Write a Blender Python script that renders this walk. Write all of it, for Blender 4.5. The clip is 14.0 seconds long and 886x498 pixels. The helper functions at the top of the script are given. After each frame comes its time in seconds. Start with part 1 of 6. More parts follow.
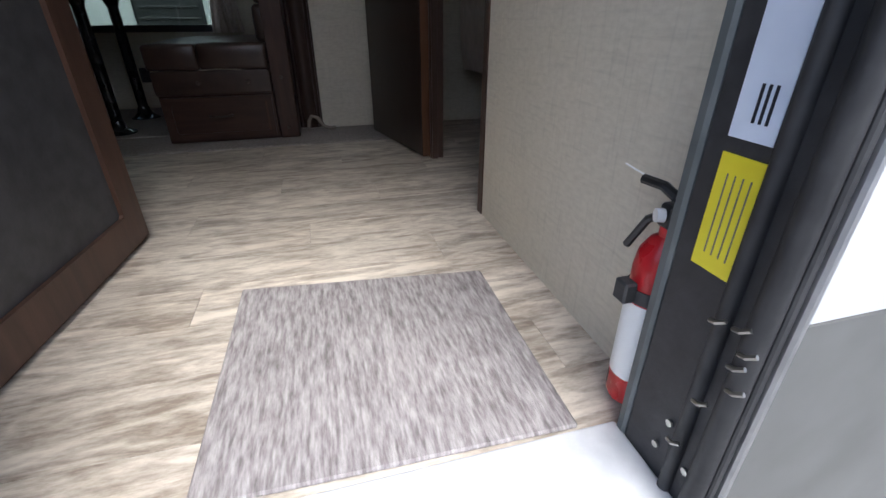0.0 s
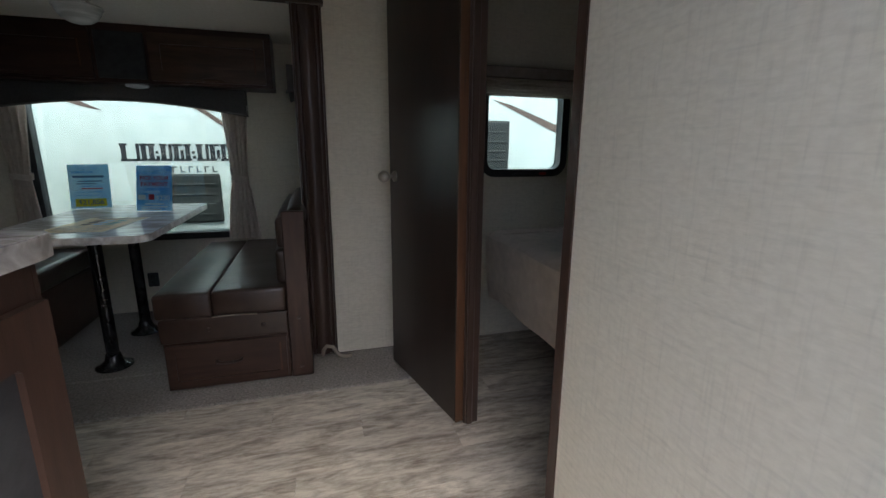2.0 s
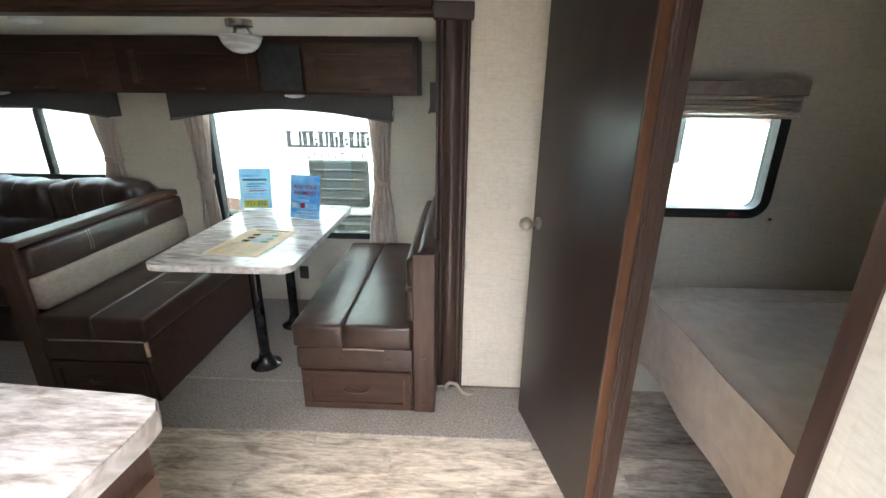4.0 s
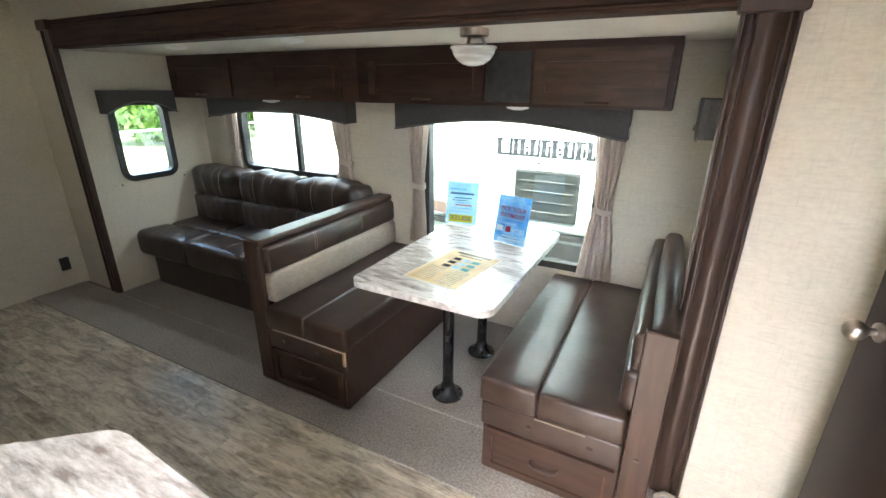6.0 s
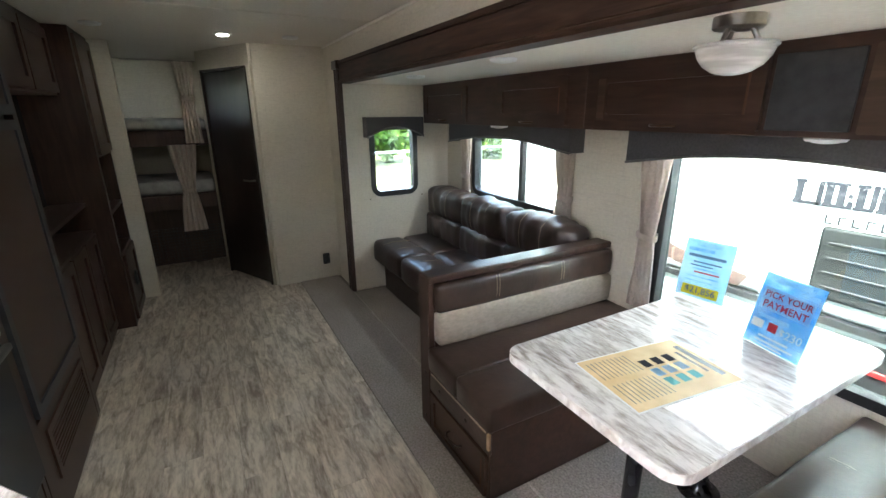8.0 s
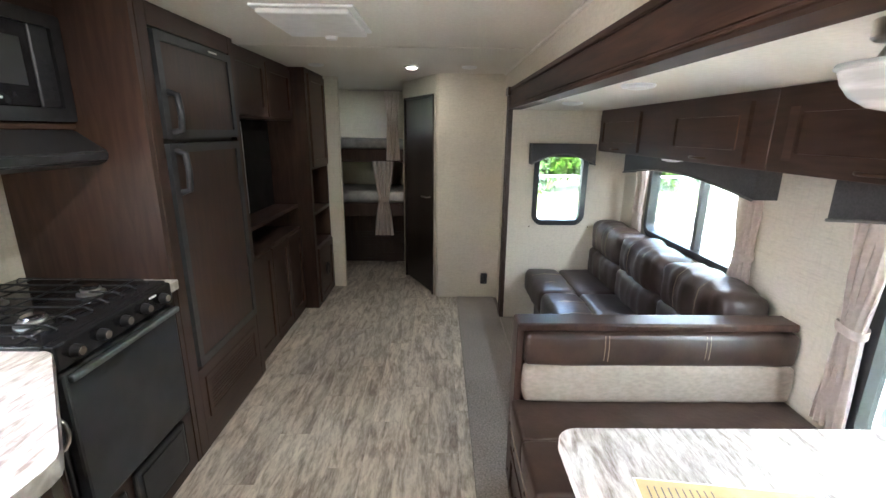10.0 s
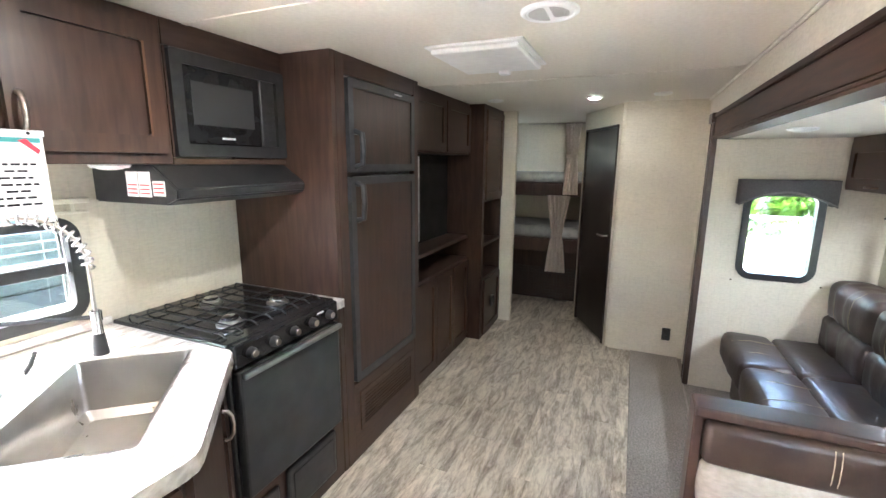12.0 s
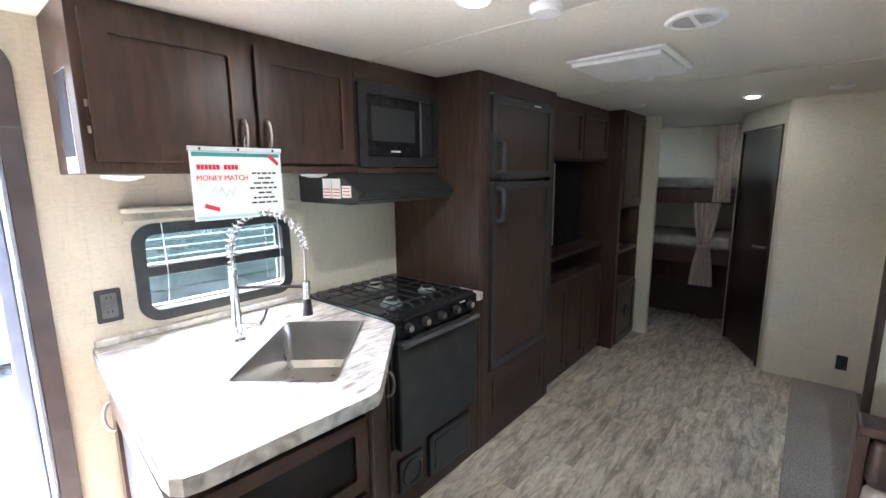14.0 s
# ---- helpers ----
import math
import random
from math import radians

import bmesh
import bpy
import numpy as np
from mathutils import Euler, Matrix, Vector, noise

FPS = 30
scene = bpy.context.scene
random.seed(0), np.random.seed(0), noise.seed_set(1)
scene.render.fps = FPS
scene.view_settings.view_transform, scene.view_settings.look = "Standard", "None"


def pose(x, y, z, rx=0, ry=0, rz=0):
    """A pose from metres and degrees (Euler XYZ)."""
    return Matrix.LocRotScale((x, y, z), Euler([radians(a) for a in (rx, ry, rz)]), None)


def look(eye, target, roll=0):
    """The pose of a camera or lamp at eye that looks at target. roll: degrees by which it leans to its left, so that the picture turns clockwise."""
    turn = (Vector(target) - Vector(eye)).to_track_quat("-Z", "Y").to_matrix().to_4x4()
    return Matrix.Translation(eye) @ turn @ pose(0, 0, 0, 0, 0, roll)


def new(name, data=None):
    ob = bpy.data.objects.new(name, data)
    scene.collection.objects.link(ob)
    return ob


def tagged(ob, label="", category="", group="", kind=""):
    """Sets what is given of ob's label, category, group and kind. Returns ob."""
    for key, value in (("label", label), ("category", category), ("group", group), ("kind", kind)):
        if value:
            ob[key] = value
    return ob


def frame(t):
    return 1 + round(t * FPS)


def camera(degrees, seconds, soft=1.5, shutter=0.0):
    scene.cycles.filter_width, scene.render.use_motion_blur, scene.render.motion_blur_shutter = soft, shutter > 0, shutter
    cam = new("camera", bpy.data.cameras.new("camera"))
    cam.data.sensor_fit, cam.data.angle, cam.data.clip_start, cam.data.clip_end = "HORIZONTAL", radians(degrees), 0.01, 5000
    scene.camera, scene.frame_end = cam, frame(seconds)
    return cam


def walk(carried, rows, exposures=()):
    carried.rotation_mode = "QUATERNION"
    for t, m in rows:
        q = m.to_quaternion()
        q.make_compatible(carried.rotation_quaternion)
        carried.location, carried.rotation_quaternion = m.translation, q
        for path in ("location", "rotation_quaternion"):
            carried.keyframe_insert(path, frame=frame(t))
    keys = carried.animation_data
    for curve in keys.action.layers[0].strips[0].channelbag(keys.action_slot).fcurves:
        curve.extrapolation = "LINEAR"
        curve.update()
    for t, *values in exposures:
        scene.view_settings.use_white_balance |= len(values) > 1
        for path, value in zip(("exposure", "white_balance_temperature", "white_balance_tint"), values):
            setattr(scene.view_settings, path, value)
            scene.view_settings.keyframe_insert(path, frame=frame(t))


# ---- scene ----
cam = camera(90.5, 14.0)
METRES, EYE, TILT, LEAN, TURN = 8.0, 1.5, 0.0, 0.0, -17.5
PATH = [
    (0, (0.399, 0.3, 0.553), (0.861, 2.008, -0.378), -0.1),
    (0.5, (0.37, 0.416, 0.737), (0.859, 2.189, -0.05), 0.4),
    (1, (0.337, 0.511, 0.815), (0.843, 2.339, 0.195), 0.6),
    (1.5, (0.335, 0.622, 0.936), (0.871, 2.495, 0.484), 0.6),
    (2, (0.342, 0.719, 1.053), (0.883, 2.591, 0.606), 0.4),
    (4.5, (0.385, 1.143, 1.431), (0.067, 2.985, 0.721), 0.7),
    (5, (0.301, 1.247, 1.452), (-0.242, 3.027, 0.719), 0.9),
    (5.5, (0.221, 1.328, 1.465), (-0.498, 3.045, 0.736), 0.6),
    (6, (0.179, 1.387, 1.471), (-0.686, 3.053, 0.782), 0.5),
    (6.5, (0.147, 1.504, 1.478), (-0.942, 3.047, 0.82), 0.1),
    (7, (0.128, 1.643, 1.471), (-1.231, 2.976, 0.859), -0.6),
    (7.5, (0.096, 1.77, 1.468), (-1.452, 2.885, 0.866), -0.7),
    (10, (0.107, 2.387, 1.515), (-1.825, 2.404, 0.999), 0.6),
    (10.5, (0.033, 2.412, 1.524), (-1.887, 2.13, 1.041), 0.5),
    (11, (-0.046, 2.439, 1.535), (-1.932, 1.945, 1.089), 1.1),
    (11.5, (-0.078, 2.454, 1.536), (-1.924, 1.806, 1.118), 1.1),
    (12, (-0.042, 2.469, 1.52), (-1.847, 1.696, 1.136), 0.4),
    (12.5, (0.033, 2.482, 1.516), (-1.712, 1.571, 1.157), -0.1),
    (13, (0.091, 2.507, 1.528), (-1.584, 1.472, 1.179), -0.3),
    (13.5, (0.118, 2.533, 1.512), (-1.48, 1.381, 1.163), -0.3),
    (14, (0.15, 2.533, 1.505), (-1.36, 1.267, 1.164), -0.5),
]
walk(cam, [(t, look(eye, target, roll)) for t, eye, target, roll in PATH], exposures=[(0.0, 1.61, 5630, 6), (0.5, 1.81, 5620, 6), (1.0, 1.93, 5720, 5), (2.0, 2.4, 5850, 5), (4.5, 5.12, 6250, 6), (5.5, 5.36, 6300, 6), (7.5, 5.42, 6150, 8), (10.0, 6.27, 6100, 12), (11.0, 6.88, 6210, 13), (12.0, 6.96, 6040, 12), (13.0, 6.63, 5890, 11), (14.0, 6.08, 5660, 10)])

# ---- world and light ----
world = bpy.data.worlds.new("sky")
scene.world = world
world.use_nodes = True
wn = world.node_tree.nodes
sky = wn.new("ShaderNodeTexSky")
sky.sky_type = "NISHITA"
sky.sun_disc = False
SUN_EL, SUN_AZ = radians(58), radians(172)
sky.sun_elevation, sky.sun_rotation = SUN_EL, SUN_AZ
sky.air_density, sky.dust_density, sky.ozone_density = 0.7, 5.0, 0.6
wn["Background"].inputs["Strength"].default_value = 0.15
world.node_tree.links.new(sky.outputs["Color"], wn["Background"].inputs["Color"])
sun_data = bpy.data.lights.new("sun", "SUN")
sun_data.energy, sun_data.angle, sun_data.color = 0.55, radians(25), (1.0, 0.96, 0.90)
sun = new("sun", sun_data)
sun_dir = Vector((math.sin(SUN_AZ) * math.cos(SUN_EL), math.cos(SUN_AZ) * math.cos(SUN_EL), math.sin(SUN_EL)))
sun.matrix_world = look(sun_dir * 30, (0, 0, 0))

# added area lamps hidden behind the slide-out valances, standing in for window sky light
for name, x, wide, watts in (("window_fill", -0.70, 1.02, 0.17), ("window_fill", -2.40, 0.96, 0.10)):
    lamp_data = bpy.data.lights.new(name, "AREA")
    lamp_data.shape, lamp_data.size, lamp_data.size_y = "RECTANGLE", wide, 0.05
    lamp_data.energy, lamp_data.color = watts, (0.93, 0.98, 1.0)
    new(name, lamp_data).matrix_world = look((x, 3.795, 1.325), (x, 3.35, 0.45))
# the lit ceiling spotlight over the galley
spot_data = bpy.data.lights.new("spotlight_glow", "AREA")
spot_data.shape, spot_data.size, spot_data.energy, spot_data.color = "DISK", 0.07, 0.10, (1.0, 0.95, 0.88)
new("spotlight_glow", spot_data).matrix_world = look((-0.92, 1.76, 1.96), (-0.92, 1.7601, 0.0))

# ---- materials ----
def surface(name, a, b, scale=8.0, rough=0.5, metal=0.0, bump=0.0, bump_scale=60.0, stretch=(1, 1, 1), lo=0.35, hi=0.65,
            rough_var=0.025, coat=0.0, per_object=0.0, distort=0.0, world_space=False, bump_stretch=None, stain=0.12, spec=0.5, thin=0.0, fine=0.0):
    """A two-tone procedural surface with broad stains, grain, uneven gloss and fine relief."""
    m = bpy.data.materials.new(name)
    m.use_nodes = True
    nt = m.node_tree
    n, l = nt.nodes, nt.links
    bsdf = n["Principled BSDF"]
    geo = n.new("ShaderNodeNewGeometry") if world_space else n.new("ShaderNodeTexCoord")
    src = geo.outputs["Position"] if world_space else geo.outputs["Object"]
    mp = n.new("ShaderNodeMapping")
    mp.inputs["Scale"].default_value = stretch
    l.new(src, mp.inputs["Vector"])
    vec = mp.outputs["Vector"]
    if per_object:
        info = n.new("ShaderNodeObjectInfo")
        add = n.new("ShaderNodeVectorMath")
        add.operation = "MULTIPLY_ADD"
        comb = n.new("ShaderNodeCombineXYZ")
        for k in range(3):
            l.new(info.outputs["Random"], comb.inputs[k])
        add.inputs[1].default_value = (37, 23, 11)
        l.new(comb.outputs[0], add.inputs[0])
        l.new(vec, add.inputs[2])
        vec = add.outputs[0]
    noi = n.new("ShaderNodeTexNoise")
    noi.inputs["Scale"].default_value = scale
    noi.inputs["Detail"].default_value = 6
    noi.inputs["Distortion"].default_value = distort
    l.new(vec, noi.inputs["Vector"])
    ramp = n.new("ShaderNodeValToRGB")
    ramp.color_ramp.elements[0].position, ramp.color_ramp.elements[1].position = lo, hi
    ramp.color_ramp.elements[0].color, ramp.color_ramp.elements[1].color = (*a, 1), (*b, 1)
    shade = noi.outputs["Fac"]
    if fine:
        n2_ = n.new("ShaderNodeTexNoise")
        n2_.inputs["Scale"].default_value = scale * 4.5
        n2_.inputs["Detail"].default_value = 5
        n2_.inputs["Roughness"].default_value = 0.7
        l.new(vec, n2_.inputs["Vector"])
        blend = n.new("ShaderNodeMixRGB")
        blend.inputs["Fac"].default_value = fine
        l.new(noi.outputs["Fac"], blend.inputs["Color1"])
        l.new(n2_.outputs["Fac"], blend.inputs["Color2"])
        shade = blend.outputs["Color"]
    l.new(shade, ramp.inputs["Fac"])
    big = n.new("ShaderNodeTexNoise")
    big.inputs["Scale"].default_value = 1.7
    big.inputs["Detail"].default_value = 3
    l.new(src, big.inputs["Vector"])
    rng = n.new("ShaderNodeMapRange")
    rng.inputs["From Min"].default_value, rng.inputs["From Max"].default_value = 0.3, 0.7
    rng.inputs["To Min"].default_value, rng.inputs["To Max"].default_value = 1 - stain, 1 + stain
    l.new(big.outputs["Fac"], rng.inputs["Value"])
    mul = n.new("ShaderNodeMixRGB")
    mul.blend_type = "MULTIPLY"
    mul.inputs["Fac"].default_value = 1
    l.new(ramp.outputs["Color"], mul.inputs["Color1"])
    l.new(rng.outputs["Result"], mul.inputs["Color2"])
    col = mul.outputs["Color"]
    if per_object:
        r2 = n.new("ShaderNodeMapRange")
        r2.inputs["To Min"].default_value, r2.inputs["To Max"].default_value = 1 - per_object, 1 + per_object
        l.new(info.outputs["Random"], r2.inputs["Value"])
        m2 = n.new("ShaderNodeMixRGB")
        m2.blend_type = "MULTIPLY"
        m2.inputs["Fac"].default_value = 1
        l.new(col, m2.inputs["Color1"])
        l.new(r2.outputs["Result"], m2.inputs["Color2"])
        col = m2.outputs["Color"]
    l.new(col, bsdf.inputs["Base Color"])
    rr = n.new("ShaderNodeMapRange")
    rr.inputs["From Min"].default_value, rr.inputs["From Max"].default_value = 0.3, 0.7
    rr.inputs["To Min"].default_value, rr.inputs["To Max"].default_value = max(rough - rough_var, 0.02), min(rough + rough_var, 1)
    l.new(noi.outputs["Fac"], rr.inputs["Value"])
    l.new(rr.outputs["Result"], bsdf.inputs["Roughness"])
    bsdf.inputs["Specular IOR Level"].default_value = spec
    bsdf.inputs["Metallic"].default_value = metal
    bsdf.inputs["Coat Weight"].default_value = coat
    if bump:
        bn = n.new("ShaderNodeTexNoise")
        bn.inputs["Scale"].default_value = bump_scale
        bn.inputs["Detail"].default_value = 4
        if bump_stretch:
            mb = n.new("ShaderNodeMapping")
            mb.inputs["Scale"].default_value = bump_stretch
            l.new(src, mb.inputs["Vector"])
            l.new(mb.outputs["Vector"], bn.inputs["Vector"])
        else:
            l.new(vec, bn.inputs["Vector"])
        bp = n.new("ShaderNodeBump")
        bp.inputs["Strength"].default_value = bump
        bp.inputs["Distance"].default_value = 0.004
        l.new(bn.outputs["Fac"], bp.inputs["Height"])
        l.new(bp.outputs["Normal"], bsdf.inputs["Normal"])
    if thin:
        tr = n.new("ShaderNodeBsdfTranslucent")
        l.new(col, tr.inputs["Color"])
        mx = n.new("ShaderNodeMixShader")
        mx.inputs["Fac"].default_value = thin
        l.new(bsdf.outputs["BSDF"], mx.inputs[1])
        l.new(tr.outputs["BSDF"], mx.inputs[2])
        l.new(mx.outputs["Shader"], n["Material Output"].inputs["Surface"])
    return m


def plain(name, c, rough=0.5, metal=0.0, emit=0.0, transmission=0.0):
    m = bpy.data.materials.new(name)
    m.use_nodes = True
    p = m.node_tree.nodes["Principled BSDF"]
    p.inputs["Base Color"].default_value = (*c, 1)
    p.inputs["Roughness"].default_value = rough
    p.inputs["Metallic"].default_value = metal
    p.inputs["Transmission Weight"].default_value = transmission
    if emit:
        p.inputs["Emission Color"].default_value = (*c, 1)
        p.inputs["Emission Strength"].default_value = emit
    return m


WALL = surface("linen_wallpaper", (0.60, 0.55, 0.445), (0.66, 0.61, 0.50), 80, 0.75, bump=0.10, bump_scale=220, stretch=(0.6, 0.6, 1.5), world_space=True, stain=0.045)


def weave(m, low=0.86):
    """Adds the sparse crossed threads of a linen print to a surface."""
    nt = m.node_tree
    n, l = nt.nodes, nt.links
    base = n["Principled BSDF"].inputs["Base Color"]
    col = base.links[0].from_socket
    geo = n.new("ShaderNodeNewGeometry")
    for sc, seed in (((9, 9, 130), 0.0), ((130, 130, 9), 40.0)):
        mp = n.new("ShaderNodeMapping")
        mp.inputs["Scale"].default_value = sc
        mp.inputs["Location"].default_value = (seed, seed, seed)
        l.new(geo.outputs["Position"], mp.inputs["Vector"])
        nz = n.new("ShaderNodeTexNoise")
        nz.inputs["Scale"].default_value = 1.0
        nz.inputs["Detail"].default_value = 3
        l.new(mp.outputs["Vector"], nz.inputs["Vector"])
        rg = n.new("ShaderNodeMapRange")
        rg.inputs["From Min"].default_value, rg.inputs["From Max"].default_value = 0.54, 0.74
        rg.inputs["To Min"].default_value, rg.inputs["To Max"].default_value = 1.0, low
        l.new(nz.outputs["Fac"], rg.inputs["Value"])
        mu = n.new("ShaderNodeMixRGB")
        mu.blend_type = "MULTIPLY"
        mu.inputs["Fac"].default_value = 1
        l.new(col, mu.inputs["Color1"])
        l.new(rg.outputs["Result"], mu.inputs["Color2"])
        col = mu.outputs["Color"]
    l.new(col, base)


weave(WALL, 0.91)
CEIL = surface("ceiling_vinyl", (0.72, 0.68, 0.60), (0.78, 0.74, 0.66), 60, 0.7, bump=0.1, bump_scale=180, world_space=True, stain=0.03)
FLOORM = surface("vinyl_plank", (0.245, 0.198, 0.152), (0.66, 0.592, 0.495), 5.4, 0.40, bump=0.10, bump_scale=30, stretch=(1.0, 4.0, 1), lo=0.375, hi=0.60, per_object=0.11, distort=1.0, fine=0.40)
SUBFLOOR = surface("floor_joint", (0.16, 0.13, 0.11), (0.2, 0.17, 0.14), 20, 0.6)
CARPET = surface("grey_carpet", (0.21, 0.185, 0.164), (0.40, 0.362, 0.328), 110, 0.95, bump=1.0, bump_scale=260, lo=0.32, hi=0.68, stain=0.16)
CARPET_LIGHT = surface("carpet_edge", (0.30, 0.265, 0.235), (0.46, 0.42, 0.38), 70, 0.95, bump=0.8, bump_scale=220)
RUG = surface("ribbed_mat", (0.16, 0.140, 0.136), (0.42, 0.385, 0.375), 40, 0.95, bump=0.8, bump_scale=120, stretch=(4, 0.7, 1), lo=0.3, hi=0.7)
DARKW = surface("espresso_wood", (0.044, 0.0245, 0.0175), (0.067, 0.037, 0.0265), 7, 0.36, bump=0.06, bump_scale=60, stretch=(5, 5, 0.6), distort=0.6, stain=0.2, spec=0.32)
DARKH = surface("espresso_wood_level", (0.044, 0.0245, 0.0175), (0.067, 0.037, 0.0265), 7, 0.36, bump=0.06, bump_scale=60, stretch=(0.6, 5, 5), distort=0.6, stain=0.2, spec=0.32)
DOORW = surface("dark_door_laminate", (0.022, 0.0145, 0.0115), (0.034, 0.022, 0.017), 5, 0.30, stretch=(2, 2, 0.5), distort=0.3, stain=0.08, spec=0.45, rough_var=0.0)
BROWNW = surface("brown_wood", (0.052, 0.029, 0.0175), (0.095, 0.055, 0.034), 6, 0.4, bump=0.06, bump_scale=60, stretch=(0.7, 5, 5), distort=0.8, stain=0.25)
# orange-brown puts the light on dark wood edges into the colour
ORANGEW = surface("lit_wood_edge", (0.07, 0.030, 0.014), (0.125, 0.056, 0.025), 8, 0.5, bump=0.08, bump_scale=60, stretch=(5, 5, 0.5), stain=0.2)
LEATHER = surface("brown_leatherette", (0.033, 0.0195, 0.014), (0.052, 0.031, 0.022), 12, 0.34, bump=0.22, bump_scale=48, rough_var=0.0, stain=0.15)
LEATHERD = surface("dark_leatherette", (0.034, 0.022, 0.018), (0.058, 0.038, 0.030), 12, 0.38, bump=0.35, bump_scale=34, rough_var=0.02, stain=0.15)
CREAM = surface("cream_fabric", (0.27, 0.228, 0.183), (0.33, 0.28, 0.226), 60, 0.85, bump=0.3, bump_scale=300, stretch=(0.7, 0.7, 1.5), stain=0.06)
THREAD = plain("thread", (0.34, 0.28, 0.20), 0.8)
STONE = surface("streaked_laminate", (0.31, 0.265, 0.23), (0.82, 0.79, 0.75), 4.6, 0.16, stretch=(1.8, 8.0, 2.0), lo=0.36, hi=0.58, distort=0.7, fine=0.35, rough_var=0.02, stain=0.15)
STONE_EDGE = surface("laminate_edge", (0.45, 0.40, 0.36), (0.82, 0.79, 0.75), 9, 0.3, stretch=(2, 2, 2), distort=1.0)
VALANCE = surface("grey_valance_fabric", (0.062, 0.058, 0.057), (0.084, 0.079, 0.077), 120, 0.85, bump=0.4, bump_scale=350)
VALANCE_LIGHT = surface("pale_valance_piping", (0.13, 0.12, 0.115), (0.17, 0.16, 0.15), 90, 0.85)
DRAPE = surface("taupe_drape", (0.72, 0.645, 0.58), (0.82, 0.745, 0.68), 60, 0.9, bump=0.3, bump_scale=300, stain=0.08, thin=0.6)
BEDDING = surface("taupe_bedspread", (0.53, 0.45, 0.37), (0.62, 0.53, 0.44), 20, 0.8, bump=0.25, bump_scale=150)
MATTRESS = surface("bunk_mattress_vinyl", (0.30, 0.30, 0.29), (0.42, 0.42, 0.40), 15, 0.55, bump=0.2, bump_scale=80)
BLACK = surface("black_plastic", (0.018, 0.018, 0.019), (0.030, 0.030, 0.031), 30, 0.35, distort=0.3, bump=0.08, bump_scale=200)
GLOSSB = surface("black_enamel", (0.011, 0.011, 0.012), (0.020, 0.020, 0.021), 18, 0.13, rough_var=0.02)
RUBBER = surface("black_rubber", (0.022, 0.022, 0.024), (0.042, 0.042, 0.044), 25, 0.55, bump=0.15, bump_scale=90)
IRON = surface("cast_iron", (0.010, 0.010, 0.010), (0.022, 0.022, 0.021), 40, 0.55, bump=0.4, bump_scale=180)
STEEL = surface("brushed_steel", (0.47, 0.46, 0.435), (0.55, 0.535, 0.51), 8, 0.30, 1.0, stretch=(1, 1, 1), distort=0.4, rough_var=0.03)
DARKSTEEL = surface("dark_brushed_steel", (0.22, 0.22, 0.22), (0.28, 0.28, 0.28), 20, 0.38, 1.0)
CHROME = plain("chrome", (0.86, 0.86, 0.88), 0.16, 1.0)
OVENB = surface("satin_black_glass", (0.022, 0.022, 0.022), (0.034, 0.034, 0.034), 10, 0.42, rough_var=0.02, spec=0.3)
FRIDGEP = surface("charcoal_plastic", (0.030, 0.032, 0.035), (0.048, 0.050, 0.054), 30, 0.4, bump=0.06, bump_scale=200)
PALECYAN = plain("pale_cyan_ink", (0.42, 0.66, 0.74), 0.6)
GRASS = surface("dry_grass", (0.10, 0.13, 0.028), (0.24, 0.25, 0.075), 6, 0.9, bump=1.0, bump_scale=40, lo=0.3, hi=0.7, world_space=True, stain=0.25)
NICKEL = surface("brushed_nickel", (0.40, 0.36, 0.32), (0.52, 0.48, 0.43), 40, 0.3, 1.0)
ALU = surface("mill_aluminium", (0.55, 0.56, 0.58), (0.70, 0.71, 0.73), 20, 0.38, 1.0, bump=0.08, bump_scale=60)
FRAMEG = surface("grey_painted_aluminium", (0.075, 0.085, 0.085), (0.12, 0.13, 0.13), 12, 0.4, stain=0.15)
WHITEP = surface("white_plastic", (0.80, 0.80, 0.79), (0.87, 0.87, 0.86), 20, 0.4, stain=0.05)
PAPER = plain("white_paper", (0.82, 0.82, 0.80), 0.6)
TEAL = plain("teal_ink", (0.05, 0.30, 0.30), 0.6)
INK = surface("dark_ink", (0.020, 0.021, 0.026), (0.030, 0.031, 0.036), 20, 0.7, spec=0.12)
REDINK = plain("red_ink", (0.62, 0.03, 0.06), 0.6)
BLUEINK = surface("blue_print", (0.16, 0.47, 0.80), (0.66, 0.86, 0.96), 14, 0.35, lo=0.36, hi=0.66, distort=0.6, stain=0.2, thin=0.62)
PALEINK = surface("pale_blue_print", (0.45, 0.74, 0.92), (0.86, 0.95, 0.98), 12, 0.35, lo=0.34, hi=0.7, distort=0.6, thin=0.68)
YELLOW = surface("yellow_label", (0.72, 0.62, 0.02), (0.80, 0.70, 0.03), 15, 0.45)
PALELAB = surface("pale_blue_label", (0.60, 0.66, 0.78), (0.68, 0.74, 0.85), 15, 0.5)
TANPAPER = surface("tan_print", (0.60, 0.43, 0.20), (0.72, 0.56, 0.30), 14, 0.5)
REDP = surface("red_enamel", (0.42, 0.010, 0.016), (0.52, 0.016, 0.022), 15, 0.28, stain=0.1)
GLASS = plain("window_glass", (0.545, 0.645, 0.61), 0.0, 0.0, transmission=1.0)
TINT = plain("tinted_glass", (0.180, 0.202, 0.172), 0.0, 0.0, transmission=1.0)
FROST = plain("frosted_glass", (0.85, 0.85, 0.82), 0.45)
BOWLGLASS = surface("ribbed_grey_glass", (0.45, 0.45, 0.435), (0.66, 0.66, 0.64), 5, 0.22, stretch=(1, 1, 9), lo=0.42, hi=0.58, stain=0.05)
CLEAR = plain("clear_acrylic", (0.97, 0.98, 0.98), 0.03, transmission=1.0)
